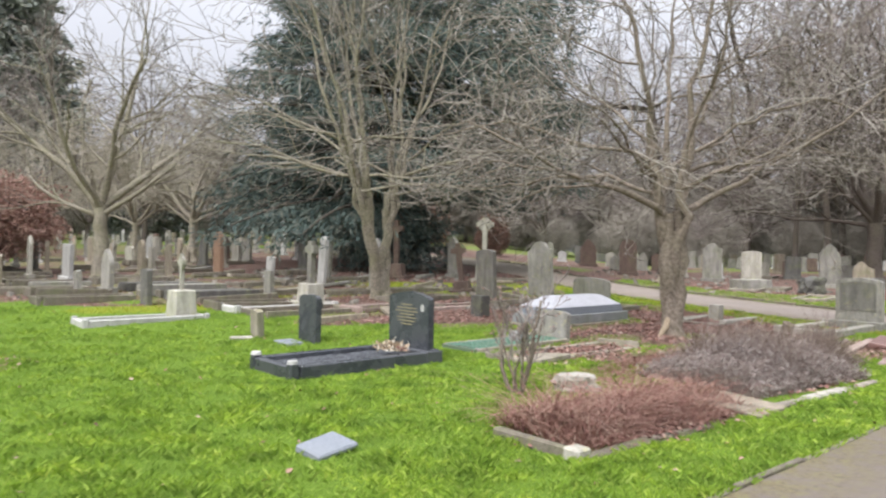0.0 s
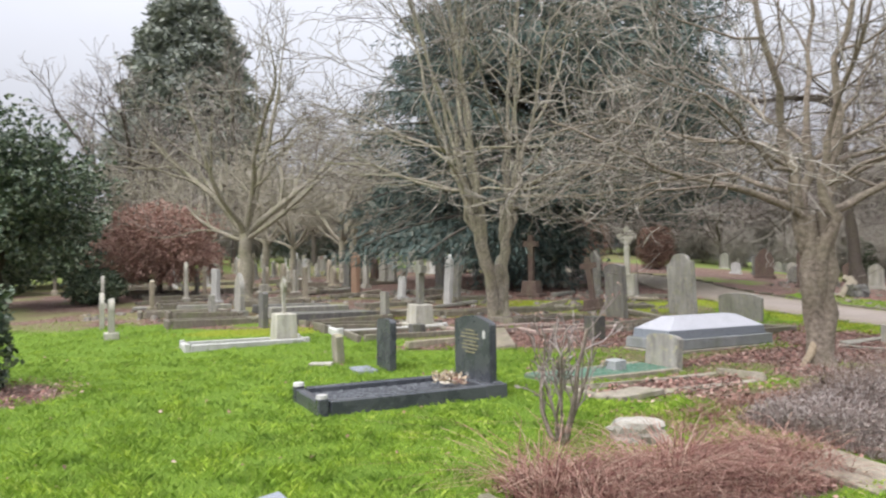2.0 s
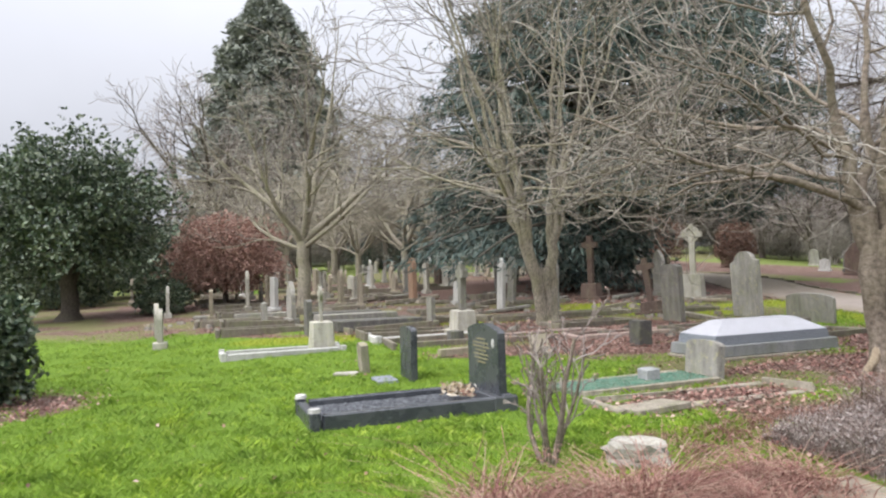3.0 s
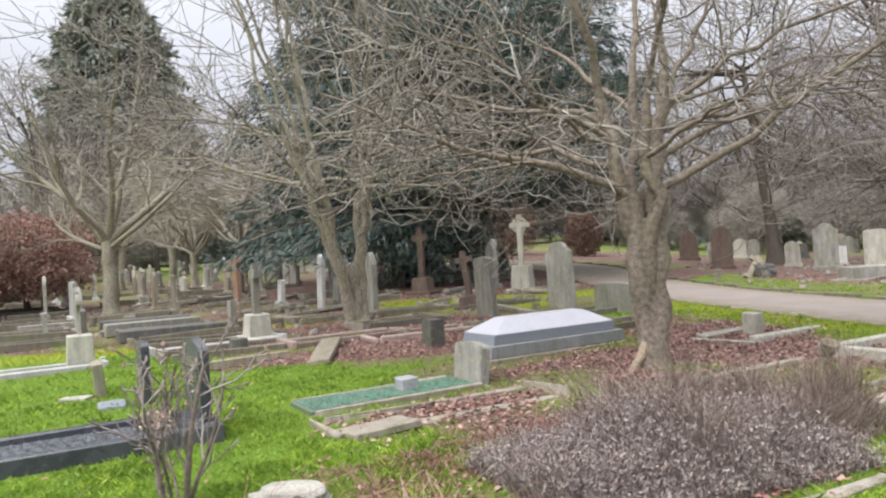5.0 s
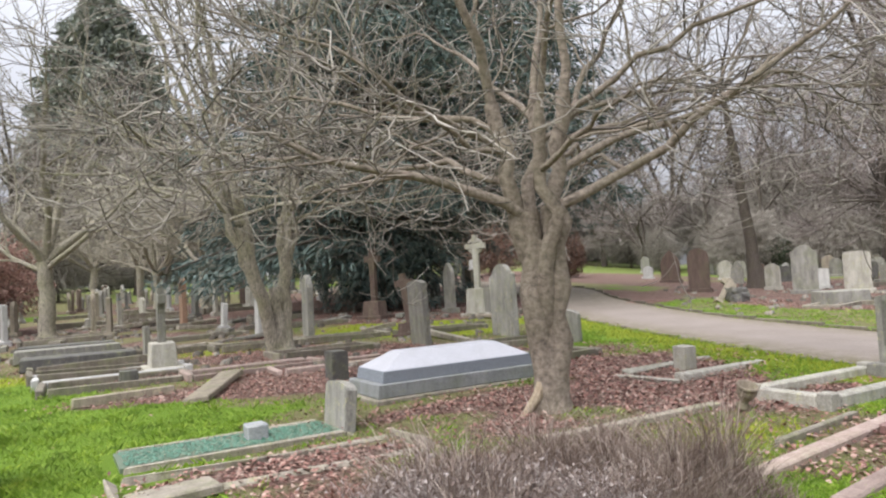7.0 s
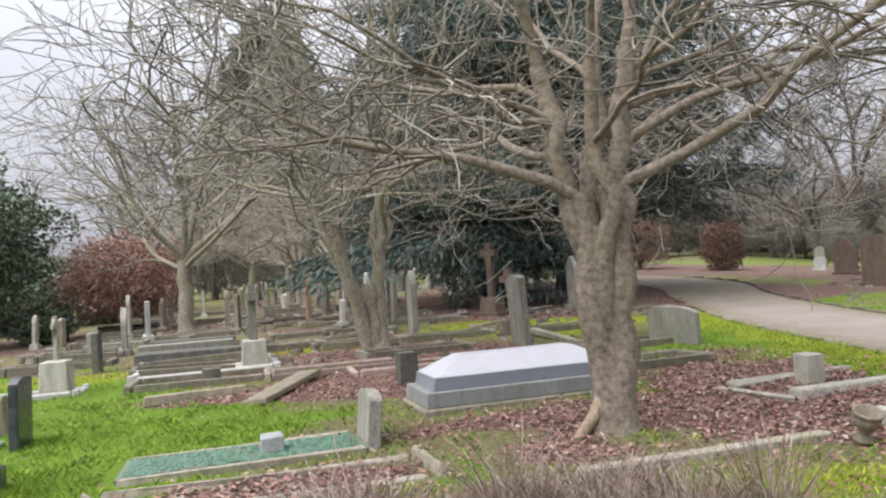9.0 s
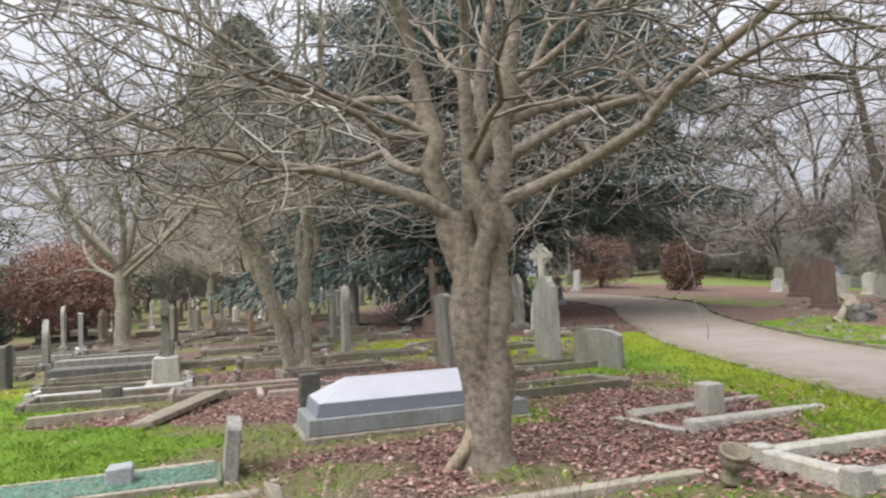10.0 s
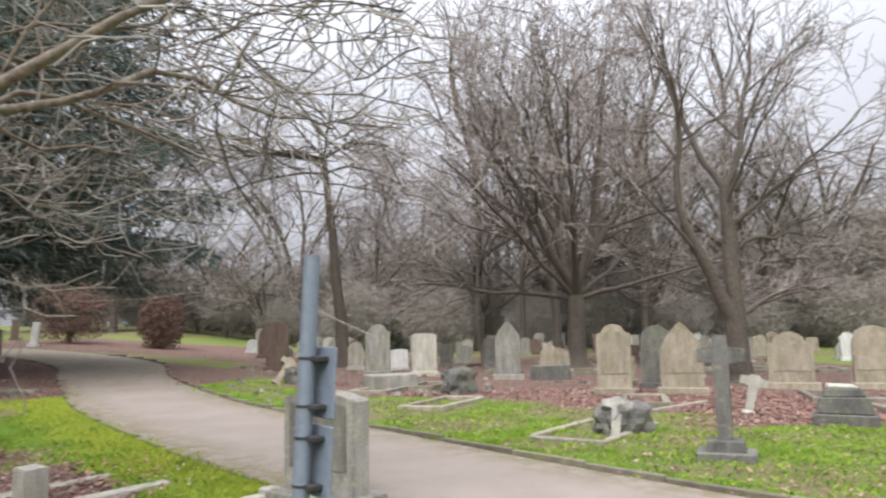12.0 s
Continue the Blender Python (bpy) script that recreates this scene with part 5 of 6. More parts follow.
# ---- trees ----
# the ornamental tree in the leaf litter
near_tree = bare_tree("bare_tree", 3.6, 14.07, "leafless spreading ornamental tree with a fluted pale trunk",
          [((-0.045, -0.02, -0.15), (-0.13, -0.05, 2.05), 0.13, 0.115), ((0.045, 0.02, -0.15), (0.11, 0.05, 2.1), 0.13, 0.115),
           ((-0.05, -0.03, 1.1), (-0.42, -0.1, 3.2), 0.095, 0.078), ((0.05, 0.03, 1.1), (0.3, 0.16, 3.3), 0.095, 0.078),
           ((0.0, 0.03, 0.9), (-0.05, 0.38, 3.3), 0.1, 0.06), ((0.0, -0.01, 0.9), (0.1, -0.3, 3.1), 0.1, 0.05), ((0.0, 0.0, -0.15), (0.0, 0.0, 1.75), 0.155, 0.125)],
          [(0, 0.96, (-0.9, -0.38, 0.55), 3.9, 0.062), (1, 0.98, (0.9, 0.38, 0.36), 4.4, 0.066), (3, 0.62, (0.9, 0.3, 0.34), 4.2, 0.054), (2, 0.6, (-0.85, 0.15, 0.4), 3.8, 0.045), (3, 0.75, (0.85, 0.5, 0.4), 4.0, 0.046)]
          + [(2, 0.98, (-0.35, -0.1, 1.0), 4.0, 0.06), (3, 0.98, (0.3, 0.1, 1.0), 4.2, 0.06), (4, 0.97, (0.0, 0.35, 1.0), 4.0, 0.05), (5, 0.97, (0.1, -0.35, 0.9), 3.2, 0.042),
           (2, 0.75, (-0.6, -0.7, 0.4), 2.8, 0.036), (5, 0.7, (0.4, -0.85, 0.4), 2.4, 0.034), (4, 0.72, (0.1, 0.95, 0.4), 3.2, 0.035), (2, 0.85, (-0.95, -0.1, 0.5), 4.0, 0.042), (3, 0.85, (0.6, 0.6, 0.6), 3.6, 0.039),
           (2, 0.75, (-0.7, -0.45, 0.45), 3.4, 0.036), (4, 0.9, (-0.6, 0.55, 0.6), 3.6, 0.039), (4, 0.8, (0.6, 0.5, 0.5), 3.6, 0.035), (3, 0.9, (0.95, 0.1, 0.5), 3.8, 0.04)],
          (8, 5, 4), 12, "barkNear", "twig", up=0.004, wander=0.13, spread=50, tip=0.0062, lowest=1.95, kink=0.17)


tubes("root_flare", [([Vector((-0.06, -0.07, 0.4)), Vector((-0.12, -0.13, 0.18)), Vector((-0.2, -0.2, 0.06)), Vector((-0.3, -0.27, -0.06))], [0.045, 0.058, 0.05, 0.03], 9)], "rootwood", near_tree, "pale rubbed root flare")


def fanned_tree(x, y):
    """Many upright stems that fan out of one fluted foot, with wide thin side boughs."""
    rng = random.Random(31)
    stems = [((-0.08, -0.05, -0.15), (-0.2, -0.95, 2.4), 0.135, 0.105), ((0.06, 0.03, -0.15), (0.12, 0.06, 2.6), 0.14, 0.105), ((0.0, 0.0, -0.15), (-0.04, -0.12, 1.25), 0.165, 0.12)]
    limbs = []
    for i in range(11):
        f = (i - 5) / 5
        d = 0.35 * math.sin(i * 2.4)
        low = rng.uniform(0.9, 2.1)
        leaning = f < 0.05
        foot = (-0.08 - 0.05 * low, -0.05 - 0.375 * low, low) if leaning else (0.06 + 0.025 * low, 0.04, low)
        top = (0.6 * f - 0.2, 0.75 * d - 1.15, 3.6 + 0.5 * rng.random()) if leaning else (0.55 * f + 0.08, 0.75 * d + 0.05, 3.6 + 0.5 * rng.random())
        stems.append((foot, top, 0.078, 0.052))
        limbs.append((len(stems) - 1, 0.98, (0.28 * f, 0.3 * d - (0.12 if leaning else 0.0), 1.0), 4.4, 0.048))
    for i in range(15):
        a = i * 2.4 + rng.uniform(-0.3, 0.3)
        limbs.append((3 + i % 11, rng.uniform(0.5, 0.98), (math.cos(a), 0.8 * math.sin(a), rng.uniform(0.12, 0.6)), rng.uniform(3.2, 4.6), 0.034))
    limbs += [(12, 0.55, (1.0, -0.2, 0.22), 5.0, 0.045), (4, 0.6, (-1.0, -0.25, 0.25), 4.6, 0.042), (13, 0.7, (1.0, 0.05, 0.25), 4.6, 0.04), (3, 0.72, (-1.0, 0.15, 0.35), 4.4, 0.04)]
    bare_tree("bare_tree", x, y, "leafless many-stemmed tree with a fluted double trunk", stems, limbs, (6, 5, 3), 31, "barkGrey", "twig", up=0.004, wander=0.13, spread=40, tip=0.006, lowest=2.3, kink=0.07)


fanned_tree(-2.25, 18.95)
# the pale tree at the left of the old rows
bare_tree("bare_tree", -11.8, 22.75, "pale leafless tree standing among the old graves",
          [((0, 0, -0.15), (0, 0, 2.2), 0.24, 0.19)],
          [(0, 0.98, (-0.6, 0, 0.75), 4.6, 0.12), (0, 0.98, (0.7, 0.1, 0.7), 4.6, 0.12), (0, 0.98, (0.1, 0.5, 0.9), 5.0, 0.12), (0, 0.95, (-0.1, -0.6, 0.85), 4.4, 0.1), (0, 0.9, (0.95, -0.2, 0.35), 4.0, 0.08), (0, 0.9, (-0.95, 0.2, 0.35), 4.0, 0.08), (0, 0.98, (0.15, -0.1, 1.0), 5.4, 0.11)],
          (7, 5, 4), 47, "barkGrey", "twig", up=0.02, wander=0.12, spread=38, tip=0.008)
# slender dark tree with a drooping flat top beyond the path
bare_tree("bare_tree", 8.6, 37.4, "slender dark leafless tree with a drooping crown",
          [((0, 0, -0.15), (-0.85, 0.0, 8.4), 0.27, 0.1)],
          [(0, 0.97, (-1.0, 0, 0.25), 3.2, 0.06), (0, 0.98, (0.9, 0.1, 0.35), 3.0, 0.06), (0, 0.8, (-0.9, 0.2, 0.15), 2.6, 0.04), (0, 0.85, (0.8, -0.3, 0.1), 2.4, 0.04), (0, 0.98, (0.1, -0.3, 0.9), 3.0, 0.06), (0, 0.7, (0.9, 0.1, 0.1), 1.8, 0.03), (0, 0.98, (-0.4, 0.6, 0.5), 3.0, 0.05), (0, 0.92, (-1.0, -0.2, 0.3), 4.2, 0.055), (0, 0.9, (1.0, 0.0, 0.3), 4.0, 0.05), (0, 0.97, (-0.7, -0.3, 0.5), 3.8, 0.05), (0, 0.97, (0.6, 0.4, 0.6), 3.6, 0.05), (0, 0.95, (-1.0, -0.15, 0.05), 7.5, 0.06), (0, 0.9, (-1.0, 0.1, -0.05), 7.0, 0.05), (0, 0.97, (-1.0, -0.3, 0.15), 6.5, 0.05)],
          (9, 7, 6), 53, "barkDark", "twigBrown", up=-0.01, wander=0.16, spread=46, tip=0.006, sag=0.12)
# two large trees beyond the right-hand graves
TREE_BIG = bare_tree("bare_tree", 16.9, 34.6, "large dark leafless tree with many rising stems",
          [((0, 0, -0.15), (0, 0, 2.6), 0.36, 0.3)],
          [(0, 0.98, (-0.55, 0, 0.85), 8.0, 0.17), (0, 0.98, (0.5, 0.1, 0.9), 8.5, 0.17), (0, 0.98, (0.05, 0.4, 1.0), 9.0, 0.18), (0, 0.98, (-0.15, -0.45, 0.95), 8.0, 0.15), (0, 0.95, (0.95, -0.2, 0.4), 6.0, 0.1), (0, 0.95, (-0.95, 0.2, 0.4), 6.2, 0.1), (0, 0.98, (-0.25, 0.1, 1.0), 9.5, 0.16), (0, 0.98, (0.2, -0.1, 1.0), 9.5, 0.16), (0, 0.98, (0.38, 0.3, 1.0), 9.0, 0.13), (0, 0.98, (-0.42, 0.3, 1.0), 9.0, 0.13), (0, 0.95, (0.75, 0.3, 0.7), 7.5, 0.1), (0, 0.95, (-0.75, -0.2, 0.7), 7.5, 0.1)],
          (9, 7, 6), 61, "barkDark", "twigBrown", up=0.02, wander=0.11, spread=38, tip=0.011, kink=0.05)
bare_tree("bare_tree", 17.8, 25.9, "leafless tree that divides low into two curving stems",
          [((0, 0, -0.15), (-0.1, 0, 1.7), 0.30, 0.25), ((-0.08, 0, 1.4), (-1.25, 0.1, 4.0), 0.2, 0.12), ((0.0, 0, 1.4), (0.0, 0.2, 5.0), 0.22, 0.14)],
          [(1, 0.98, (-0.1, 0, 1.0), 5.5, 0.1), (1, 0.7, (-0.8, 0, 0.6), 3.5, 0.06), (2, 0.98, (0.3, 0, 1.0), 5.5, 0.11), (2, 0.98, (-0.3, 0.2, 1.0), 5.5, 0.1), (2, 0.7, (0.85, -0.2, 0.65), 4.6, 0.08), (2, 0.5, (0.95, 0.2, 0.4), 4.0, 0.06), (0, 0.9, (0.9, 0, 0.5), 3.0, 0.06), (2, 0.85, (0.1, -0.7, 0.7), 3.6, 0.06)],
          (7, 7, 4), 67, "barkDark", "twigBrown", up=0.03, wander=0.13, spread=38, tip=0.008, kink=0.09)
# small pale trees between the old graves and the far belt
SMALL_TREE = bare_tree("bare_tree", -16.3, 33.0, "small pale olive-twigged leafless tree among old graves",
          [((0, 0, -0.15), (0.05, 0, 1.7), 0.17, 0.14)],
          [(0, 0.98, (-0.6, 0, 0.8), 3.4, 0.09), (0, 0.98, (0.6, 0.1, 0.8), 3.4, 0.09), (0, 0.98, (0.0, 0.5, 0.9), 3.6, 0.09), (0, 0.95, (0.0, -0.6, 0.85), 3.3, 0.08), (0, 0.9, (0.95, -0.2, 0.4), 2.8, 0.06), (0, 0.9, (-0.95, 0.2, 0.4), 2.8, 0.06), (0, 0.98, (0.1, 0.0, 1.0), 3.8, 0.08)],
          (7, 6, 5), 58, "barkGrey", "twigPale", up=0.01, wander=0.14, spread=40, tip=0.009)
for wx, wy, ws in ((-12.8, 31.5, 1.1), (-20.5, 37.0, 1.2), (-24.5, 32.0, 1.05), (-9.5, 42.0, 1.25), (-17.5, 42.0, 1.35), (-27.0, 41.0, 1.3), (-13.5, 49.0, 1.4)):
    copy_thing(SMALL_TREE, pose(wx, wy, gz(wx, wy), 0, 0, wx * 70) @ Matrix.Scale(ws, 4))
# far bare trees: three kinds, then repeats of them
KINDS = [
    bare_tree("far_bare_tree", -26.0, 52.0, "bare winter tree in the far belt", [((0, 0, -0.2), (0, 0, 2.6), 0.2, 0.17)],
              [(0, 0.98, (-0.5, 0, 0.9), 6.5, 0.14), (0, 0.98, (0.5, 0.1, 0.9), 6.5, 0.14), (0, 0.98, (0.0, 0.5, 0.9), 6.5, 0.13), (0, 0.98, (0.1, -0.5, 0.9), 6.5, 0.13), (0, 0.9, (0.95, 0, 0.4), 4.6, 0.08), (0, 0.9, (-0.95, 0, 0.4), 4.6, 0.08)],
              (6, 5, 4), 71, "barkDark", "twigBrown", up=0.02, wander=0.12, spread=38, tip=0.012, group="far belt of trees"),
    bare_tree("far_bare_tree", -36.0, 46.0, "tall narrow bare winter tree", [((0, 0, -0.2), (0.2, 0.1, 6.0), 0.14, 0.1)],
              [(0, 0.98, (0.1, 0, 1.0), 5.5, 0.12), (0, 0.9, (-0.5, 0.2, 0.85), 4.5, 0.08), (0, 0.8, (0.55, -0.2, 0.8), 4.5, 0.08), (0, 0.65, (-0.4, -0.6, 0.75), 4.2, 0.07), (0, 0.55, (0.4, 0.6, 0.7), 4.0, 0.07), (0, 0.45, (0.8, 0, 0.6), 3.4, 0.05), (0, 0.45, (-0.8, 0, 0.6), 3.4, 0.05)],
              (6, 5, 4), 73, "barkDark", "twigBrown", up=0.03, wander=0.11, spread=34, tip=0.012, group="far belt of trees"),
    bare_tree("far_bare_tree", 4.0, 62.0, "low spreading bare winter tree", [((0, 0, -0.2), (0, 0, 1.6), 0.2, 0.17)],
              [(0, 0.98, (-0.8, 0, 0.55), 5.2, 0.1), (0, 0.98, (0.8, 0.1, 0.55), 5.2, 0.1), (0, 0.98, (0.1, 0.7, 0.6), 5.2, 0.1), (0, 0.98, (0.0, -0.7, 0.6), 5.0, 0.1), (0, 0.98, (0.1, 0.1, 1.0), 5.0, 0.1), (0, 0.98, (-0.4, 0.3, 0.9), 5.0, 0.1)],
              (6, 5, 4), 79, "barkDark", "twigBrown", up=0.0, wander=0.14, spread=44, tip=0.012, group="far belt of trees"),
]


def far_belt():
    rng = random.Random(5)
    for i in range(30):
        az = radians(-66 + 112 * (i + rng.uniform(-0.4, 0.4)) / 30)
        dist = rng.choice((50, 58, 66, 76, 88)) + rng.uniform(-4, 4)
        x, y = 4 + dist * math.sin(az), 5 + dist * math.cos(az)
        if on_path(x, y, 1) or math.hypot(x + 62, y - 82) < 6:
            continue
        s = rng.uniform(0.75, 1.25) * (1.0 if dist < 60 else 1.2)
        copy_thing(rng.choice(KINDS), pose(x, y, gz(x, y), 0, 0, rng.uniform(0, 360)) @ Matrix.Scale(s, 4))


far_belt()


def right_wood():
    """The tall bare trees that close the right-hand side."""
    rng = random.Random(23)
    for i in range(12):
        x, y = 10 + 3.8 * i + rng.uniform(-2, 2), 62 - 1.5 * i + rng.uniform(-9, 9)
        if i in (1, 2) or (x < 20 and y < 50):
            y += 8
        copy_thing(KINDS[i % 2], pose(x, y, gz(x, y), 0, 0, rng.uniform(0, 360)) @ Matrix.Scale(rng.uniform(1.15, 1.55), 4))


right_wood()
for wx, wy, ws in ((22.5, 66.0, 1.05), (6.0, 70.0, 1.1), (27.0, 61.0, 1.0), (29.0, 52.0, 1.0), (25.5, 57.0, 1.1), (41.0, 52.0, 1.1)):
    copy_thing(KINDS[0], pose(wx, wy, gz(wx, wy), 0, 0, wx * 40) @ Matrix.Scale(1.4 * ws, 4))

for wx, wy, ws in ((22.0, 51.0, 1.75), (27.0, 49.5, 1.8), (18.0, 55.0, 1.8), (35.0, 52.0, 1.9)):
    copy_thing(KINDS[1], pose(wx, wy, gz(wx, wy), 0, 0, wx * 55) @ Matrix.Scale(ws, 4))


def layered_conifer(x, y):
    """A broad dark cedar: level, drooping boughs hung with dense sprays."""
    t = thing("conifer", x, y, 0, "broad dark evergreen conifer with drooping boughs to the ground", "tree")
    rng, r2 = np.random.default_rng(8), random.Random(8)
    lines, cs, ds = [], [], []
    pts, radii = trunk_line(Vector((-1.2, -1.0, -0.2)), Vector((-0.2, 0, 12.0)), 0.55, 0.08, r2, 0.1)
    lines.append((pts, radii, 12))
    for i in range(150):
        z = 2.2 + 9.6 * (i / 150) ** 1.05
        reach = (8.8 * math.sqrt(max(0.02, 1 - ((z - 3.2) / 11.6) ** 2))) * r2.uniform(0.62, 1.08)
        a = i * 2.39996 + r2.uniform(-0.3, 0.3)
        reach *= 1 + (0.22 if z > 4.5 else 0.16) * min(0.0, math.cos(a)) + (0.1 if z > 4.0 else 0.0) * max(0.0, math.cos(a))
        root = Vector((-1.0 + 0.06 * z, -0.8 + 0.06 * z, z + (1.6 if z > 6 else 1.1) * max(0.0, math.cos(a))))
        line = []
        for j in range(7):
            f = j / 6
            line.append(root + Vector((math.cos(a) * reach * f, math.sin(a) * reach * f, 0.7 * f - ((1.9 - 1.3 * max(0.0, math.cos(a))) if z < 5 else 1.1) * f * f)))
        lines.append((line, [0.09 * (1 - 0.85 * j / 6) + 0.012 for j in range(7)], 5))
        for k in range(int(17 + reach * 16)):
            f = 0.2 + 0.8 * r2.random() ** 0.7
            j = min(5, int(f * 6))
            q = line[j].lerp(line[j + 1], f * 6 - j)
            side = r2.gauss(0, 0.75 * (0.35 + f))
            cs.append((q.x - math.sin(a) * side, q.y + math.cos(a) * side, q.z - abs(r2.gauss(0, 0.22)) - 0.15 * abs(side)))
            ds.append((math.cos(a), math.sin(a), -0.45))
    for i in range(22):
        a, reach, z = radians(r2.uniform(-95, -35)), r2.uniform(3.0, 4.6), r2.uniform(1.4, 2.8)
        root = Vector((-1.0, -0.8, z))
        line = [root + Vector((math.cos(a) * reach * j / 6, math.sin(a) * reach * j / 6, 0.4 * j / 6 - 1.5 * (j / 6) ** 2)) for j in range(7)]
        lines.append((line, [0.05 * (1 - 0.8 * j / 6) + 0.01 for j in range(7)], 5))
        for k in range(70):
            f = 0.35 + 0.65 * r2.random() ** 0.7
            j = min(5, int(f * 6))
            q, side = line[j].lerp(line[j + 1], f * 6 - j), r2.gauss(0, 0.5)
            cs.append((q.x - math.sin(a) * side, q.y + math.cos(a) * side, max(0.1, q.z - abs(r2.gauss(0, 0.3)))))
            ds.append((math.cos(a), math.sin(a), -0.5))
    tubes("trunk", lines[:1], "barkDark", t)
    tubes("bough_frame", lines[1:], "barkDark", t)["kind"] = "stuff"
    sprays("foliage", np.array(cs), np.array(ds) * 1.2, 0.42, 7, 0.024, "needle", t, 9, 0.5)


layered_conifer(-3.9, 31.6)


def tall_conifer(x, y, h, w):
    t = thing("tall_conifer", x, y, 0, "tall conical evergreen conifer rising behind the graves", "tree")
    rng = np.random.default_rng(14)
    n = 16000
    f = rng.random(n) ** 1.4
    a = rng.uniform(0, 6.2832, n)
    prof = w * (1 - f ** 2.5) ** 0.75 * (0.82 + 0.22 * np.sin(f * 60 + 2 * np.sin(a * 3)) * rng.random(n)) * (0.55 + 0.5 * rng.random(n) ** 0.5)
    lump = np.array([1 + 0.22 * noise.noise((math.cos(q) * 2, math.sin(q) * 2, g * 7)) for q, g in zip(a, f)])
    r = prof * lump
    c = np.stack([r * np.cos(a), r * np.sin(a), 1.2 + f * (h - 1.2)], 1)
    d = np.stack([np.cos(a), np.sin(a), np.full(n, -0.1)], 1)
    # foliage colour carries the haze of some hundred metres of air
    sprays("foliage", c, d, h * 0.03, 5, h * 0.0044, "needleHazed", t, 15, 0.3)
    pts, radii = trunk_line(Vector((0, 0, -0.2)), Vector((0, 0, h * 0.97)), w * 0.13, 0.05, random.Random(2))
    tubes("trunk", [(pts, radii, 10)], "barkDark", t)


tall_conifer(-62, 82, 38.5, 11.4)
leafy("holly_tree", -18.8, 19.4, 3.2, 3.2, 2.5, 3.55, 11000, 0.17, 0.045, "holly", "dark glossy evergreen tree on a short trunk", 41, (0.3, 1.8), "tree", 4, 0.62, 0.3, 0.95)
leafy("copper_bush", -16.6, 24.3, 2.3, 2.1, 1.6, 1.85, 7000, 0.14, 0.022, "copper", "copper-brown leafed bush on dark stems", 43, (0.12, 0.9), "bush", 5, 0.42, 0.2, 0.5)
leafy("laurel_hedge", -6.88, 8.72, 1.0, 1.0, 0.68, 0.68, 7500, 0.1, 0.03, "holly", "clipped dark green laurel hedge at the lawn edge", 45, (0.08, 0.5), "hedge", 4, 0.12, 0.55, 0.02, boxy=0.75)
leafy("evergreen_bush", -16.6, 21.3, 1.0, 0.9, 0.6, 0.55, 1300, 0.12, 0.035, "holly", "low dark evergreen bush below the copper one", 46, (0.06, 0.4), "bush", 4)
DARK_BUSH = leafy("evergreen_bush", -25.5, 24.0, 2.6, 2.2, 1.6, 1.5, 3600, 0.17, 0.05, "holly", "dark evergreen shrub behind the holly tree", 44, (0.1, 0.5), "bush", 4, 0.35)
for wx, wy, ws in ((-24.0, 29.0, 1.05), (-29.0, 27.5, 1.2), (-31.0, 22.0, 1.15), (-29.0, 33.5, 1.25), (-37.0, 29.0, 1.4)):
    copy_thing(DARK_BUSH, pose(wx, wy, gz(wx, wy), 0, 0, wx * 90) @ Matrix.Scale(ws, 4))
leafy("round_bush", -0.2, 48.1, 1.15, 1.15, 1.5, 1.35, 3400, 0.13, 0.022, "russet", "oval russet clipped bush beside the path", 48, (0.12, 0.6), "bush", 5, 0.14, 0.4)
leafy("round_bush", -4.8, 49.0, 1.9, 1.7, 1.6, 1.5, 2600, 0.16, 0.02, "russet", "dark russet twiggy bush beside the path", 49, (0.1, 0.5), "bush", 4, 0.3, 0.3)
leafy("round_bush", 14.5, 69.6, 1.4, 1.4, 1.35, 3.0, 2600, 0.18, 0.04, "copper", "pinkish russet ball of clipped beech", 50, (0.15, 1.0), "bush", 4, 0.06, 0.6)
leafy("evergreen_bush", 12.0, 56.0, 1.2, 1.2, 1.3, 1.2, 2200, 0.16, 0.045, "holly", "dark green rounded evergreen bush", 51, (0.15, 0.6), "bush", 4, 0.15)


def far_evergreens():
    """Dark hedges and yews that close the view beyond the far graves."""
    rng = random.Random(19)
    # both kinds wear the yew colour with haze painted in
    first = leafy("far_yew", -30.0, 60.0, 4.6, 3.2, 2.6, 2.4, 1900, 0.5, 0.09, "yew", "dark evergreen shrubs closing the far view", 52, (0.3, 1.0), "tree", 4, 0.3, 0.4, group="far evergreens")
    second = leafy("far_yew", 30.0, 66.0, 3.2, 3.0, 4.6, 4.4, 1900, 0.5, 0.095, "yew", "evergreen tree in the far belt, its colour greyed for haze", 54, (0.3, 1.5), "tree", 4, 0.3, 0.4, group="far evergreens")
    for i in range(24):
        az = radians(-64 + 110 * (i + rng.uniform(-0.4, 0.4)) / 24)
        dist = rng.uniform(78, 98)
        x, y = 4 + dist * math.sin(az), 5 + dist * math.cos(az)
        copy_thing(first if rng.random() < 0.62 and az < 0.05 else second, pose(x, y, gz(x, y), 0, 0, rng.uniform(0, 360)) @ Matrix.Scale(rng.uniform(0.8, 1.4), 4))


far_evergreens()


